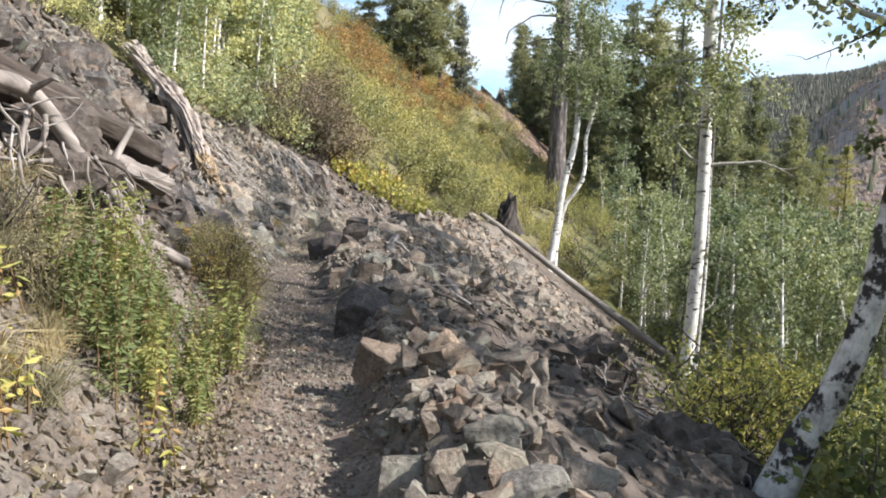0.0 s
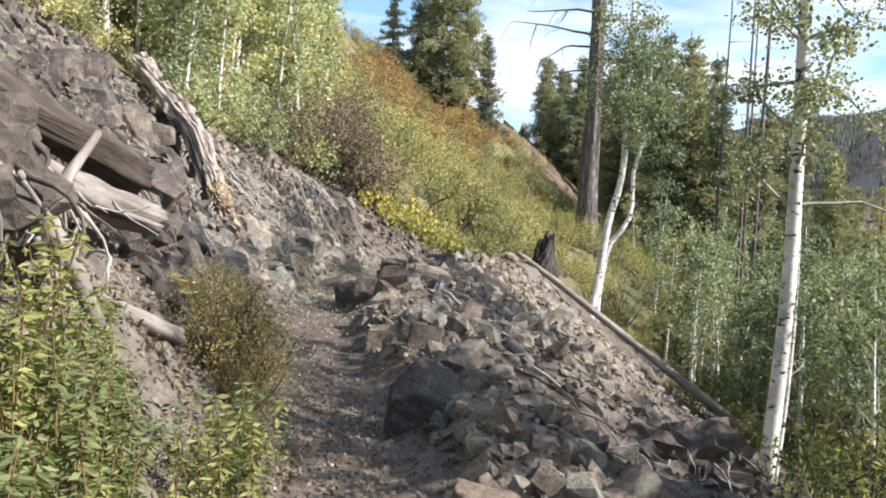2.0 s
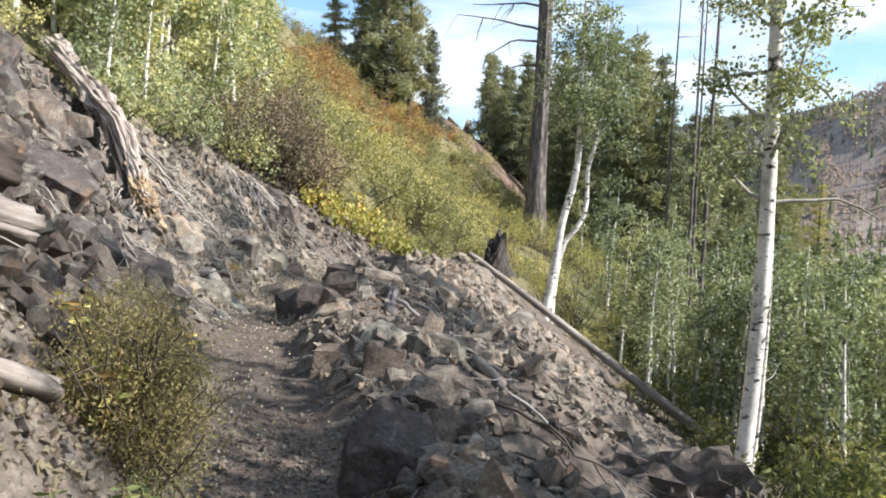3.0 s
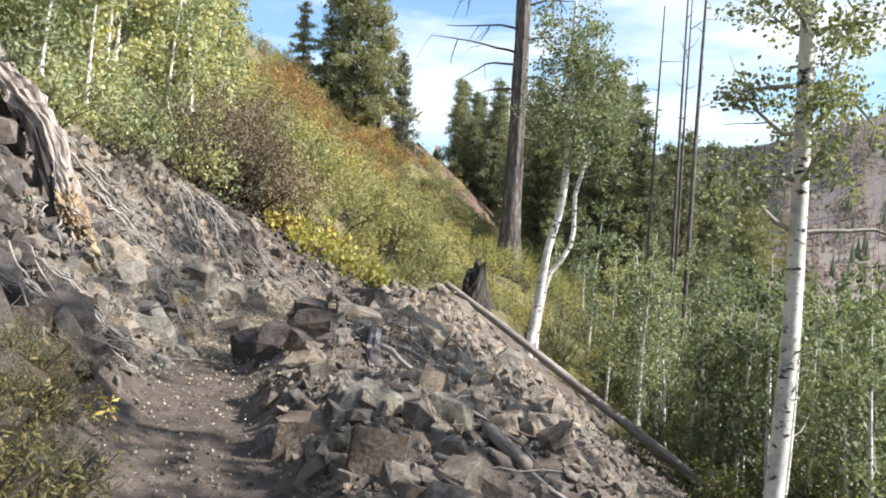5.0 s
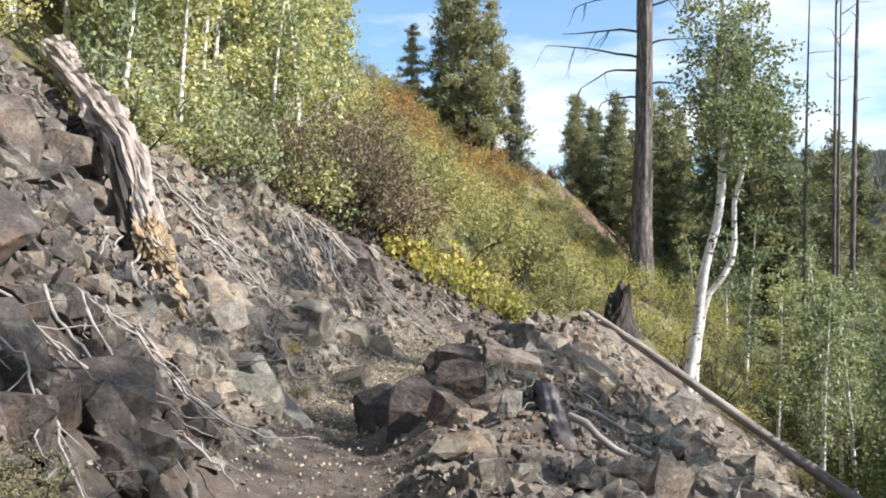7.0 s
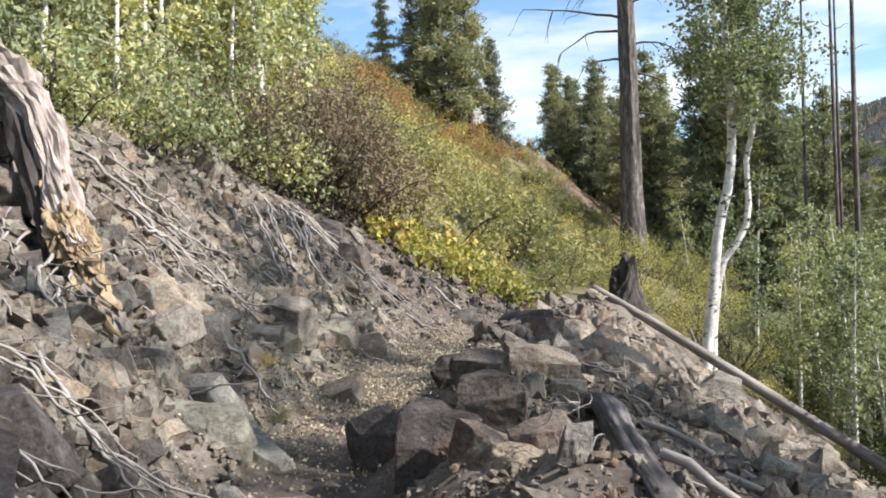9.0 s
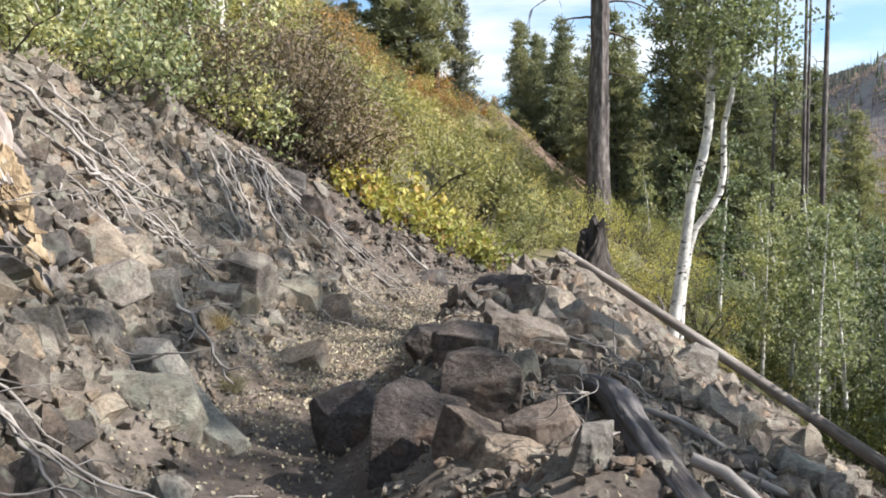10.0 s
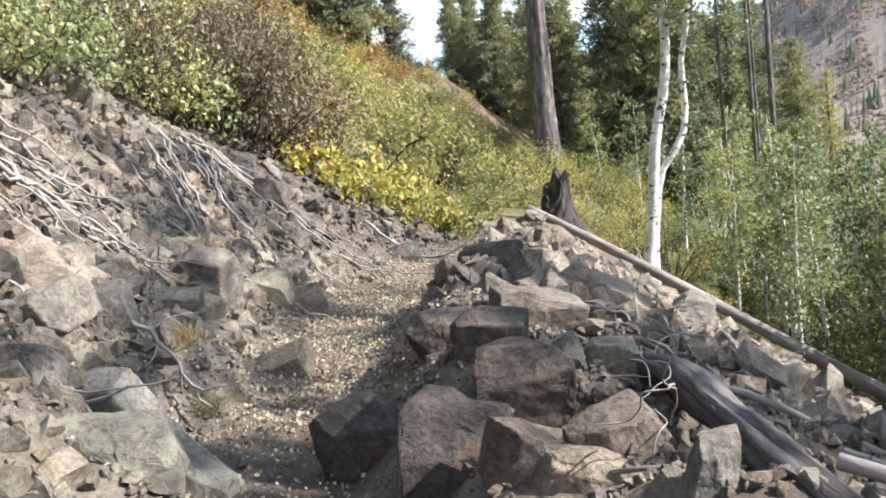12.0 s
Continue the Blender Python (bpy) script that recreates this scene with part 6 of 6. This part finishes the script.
rubble("rubble", "broken basalt rubble covering the slide", 16500, 0.045, 0.26, np.random.default_rng(101), UNIT_ROCKS, strewn, 1.8, 0.16)
def mid_left(rng, n):
    y = rng.uniform(13.5, 26, n)
    return trail_x(y) - rng.uniform(0.9, 7.5, n), y


def mid_right(rng, n):
    y = rng.uniform(5, 28, n)
    return trail_x(y) + 0.8 + np.abs(rng.normal(0, 2.3, n)), y


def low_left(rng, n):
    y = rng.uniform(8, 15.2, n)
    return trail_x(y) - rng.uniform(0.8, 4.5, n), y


# Brown rock, made darker still to take in the shade on this bank.
rubble("rubble", "dark brown blocks packed over the lower bank, darkened partly for shade", 1500, 0.12, 0.42, np.random.default_rng(110), UNIT_MIDS, low_left, 1.7, 0.26, mat=RUBBLE_DARK)
def high_left(rng, n):
    y = rng.uniform(12.5, 20.6, n)
    return np.where(y > 18.4, rng.uniform(-10.8, -8.0, n), rng.uniform(-9.8, -5.7, n)), y


rubble("rubble", "dull brown blocks packed round the split trunk", 1750, 0.1, 0.42, np.random.default_rng(117), UNIT_MIDS, high_left, 1.6, 0.2, mat=RUBBLE_DULL)
rubble("rubble", "medium basalt blocks packed over the scree", 3200, 0.10, 0.34, np.random.default_rng(105), UNIT_MIDS, mid_left, 1.9, 0.05)
rubble("rubble", "medium basalt blocks over the debris bank", 2000, 0.10, 0.38, np.random.default_rng(106), UNIT_MIDS, mid_right, 1.6, 0.16, mat=RUBBLE_BROWN)
def on_scarp(rng, n):
    y = rng.uniform(21.8, 28.2, n)
    return grown_x(y) + rng.uniform(-0.6, 1.7, n), y


def near_earth(rng, n):
    y = rng.uniform(2.6, 13.5, n)
    return trail_x(y) + rng.uniform(1.3, 4.0, n), y


rubble("rubble", "stones and clods in the raw earth of the bank, darkened partly for shade", 1500, 0.03, 0.2, np.random.default_rng(116), UNIT_MIDS, near_earth, 1.6, 0.05, mat=RUBBLE_DARK, bank_share=0.8)
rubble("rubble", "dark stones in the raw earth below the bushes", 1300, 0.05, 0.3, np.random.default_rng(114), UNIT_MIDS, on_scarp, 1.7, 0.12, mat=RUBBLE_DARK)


def bank_edge(rng, n):
    y = rng.uniform(2.2, 9, n)
    return trail_x(y) - 0.3 - np.abs(rng.normal(0, 0.8, n)), y


def trail_end(rng, n):
    return rng.normal(-1.75, 0.55, n), rng.normal(27.9, 0.7, n)


rubble("rubble", "heap of grey blocks at the trail's far bend", 260, 0.09, 0.42, np.random.default_rng(109), UNIT_MIDS, trail_end, 1.5, 0.25, bank_share=0.9)
def far_right(rng, n):
    y = rng.uniform(13, 29, n)
    return trail_x(y) + rng.uniform(1.6, 5.2, n), y


rubble("rubble", "broken blocks down the slope beside the long log", 1500, 0.09, 0.36, np.random.default_rng(113), UNIT_MIDS, far_right, 1.6, 0.18)
rubble("rubble", "brown blocks strewn down the slope beside the long log", 1700, 0.16, 0.55, np.random.default_rng(118), UNIT_MIDS, far_right, 1.4, 0.12, mat=RUBBLE_BROWN)
rubble("rubble", "grey blocks strewn down the slope beside the long log", 900, 0.12, 0.5, np.random.default_rng(120), UNIT_MIDS, far_right, 1.4, 0.1)
rubble("gravel", "stones and chips on the bank beside the trail", 3400, 0.02, 0.13, np.random.default_rng(107), UNIT_ROCKS, bank_edge, 1.2, 0.14, bank_share=0.9, mat=RUBBLE_BROWN)


def near_right(rng, n):
    y = rng.uniform(2.4, 5.6, n)
    return trail_x(y) + 0.75 + np.abs(rng.normal(0, 1.1, n)), y


rubble("rubble", "pale broken blocks heaped beside the trail", 220, 0.07, 0.25, np.random.default_rng(108), UNIT_MIDS, near_right, 1.6, 0.12, mat=RUBBLE_BROWN)
rubble("gravel", "small stone chips over slide and trail", 10000, 0.016, 0.055, np.random.default_rng(102), UNIT_BITS, close, 1.6, mat=RUBBLE_BROWN)

def near_trail(rng, n):
    y = rng.uniform(4, 17, n)
    return trail_x(y) + rng.normal(0, 0.5, n), y


rubble("gravel", "brown grit and small stones trodden into the trail", 9000, 0.012, 0.05, np.random.default_rng(119), UNIT_BITS, near_trail, 1.3, 0.1, mat=RUBBLE_BROWN, bank_share=0.95)


def far_trail(rng, n):
    y = rng.uniform(17, 26, n)
    return trail_x(y) - 0.3 + rng.normal(0, 0.75, n), y


rubble("gravel", "pale tan stone chips on the far stretch of trail", 6500, 0.02, 0.07, np.random.default_rng(115), UNIT_BITS, far_trail, 1.5, mat=CHIPS)


def fallen_leaves():
    rng = np.random.default_rng(121)
    n = 7500
    y = np.where(rng.random(n) < 0.05, rng.uniform(2.6, 9, n), np.where(rng.random(n) < 0.85, rng.normal(19.8, 2.2, n), rng.uniform(9, 24, n)))
    u = rng.normal(-0.25, 0.75, n) - 0.2 * rng.random(n)
    x = trail_x(y) + u
    at = np.stack([x, y, terr(x, y) + rng.uniform(0.015, 0.06, n)], -1)
    g = Geo()
    leaves(g, at, 0.03, 0.024, rng, 0, np.tile((0.0, 0.0, 0.0), (n, 1)), 1.0)
    return tagged(new("fallen_leaves", g.mesh("fallen_leaves", LEAF_FALLEN)), "pale yellow fallen leaves strewn over trail and stones", "leaves", kind="stuff")


fallen_leaves()


def leaf_litter():
    rng = np.random.default_rng(122)
    n = 2600
    y = rng.uniform(2.4, 8, n)
    x = trail_x(y) - 0.25 - np.abs(rng.normal(0, 0.7, n))
    at = np.stack([x, y, terr(x, y) + rng.uniform(0.01, 0.05, n)], -1)
    g = Geo()
    leaves(g, at, 0.06, 0.035, rng, 0, np.zeros((n, 3)), 1.0)
    return tagged(new("leaf_litter", g.mesh("leaf_litter", LEAF_BROWN)), "brown withered leaf litter on the bank beside the trail", "leaves", kind="stuff")


leaf_litter()
STONES = []
for k in range(14):
    me = bpy.data.meshes.new("stone")
    bm = chipped(block(500 + k, (1, 0.8, 0.62), 14, 4.0), k, 0.8, 1, 0.055)
    bm.to_mesh(me)
    bm.free()
    me.materials.append(ROCK)
    STONES.append(me)
rng = np.random.default_rng(103)
made = 0
while made < 290:
    y = rng.uniform(4, 27)
    u = rng.uniform(-7.5, 6)
    x = float(trail_x(y)) + u
    if -0.7 < u < 0.6 or slide_mask(np.array([x]), np.array([y]))[0] < 0.6 or (u < 0 and y < 14):
        continue
    s = rng.uniform(0.15, 0.34) * (1.3 if u < -1.5 else 1.0)
    ob = part("stone", STONES[made % 14], ground)
    ob.matrix_basis = pose(x, y, height(x, y) - 0.10 * s, rng.uniform(-40, 40), rng.uniform(-40, 40), rng.uniform(0, 360)) @ Matrix.Diagonal((s, s * rng.uniform(0.7, 1.1), s * rng.uniform(0.6, 1.1), 1))
    made += 1
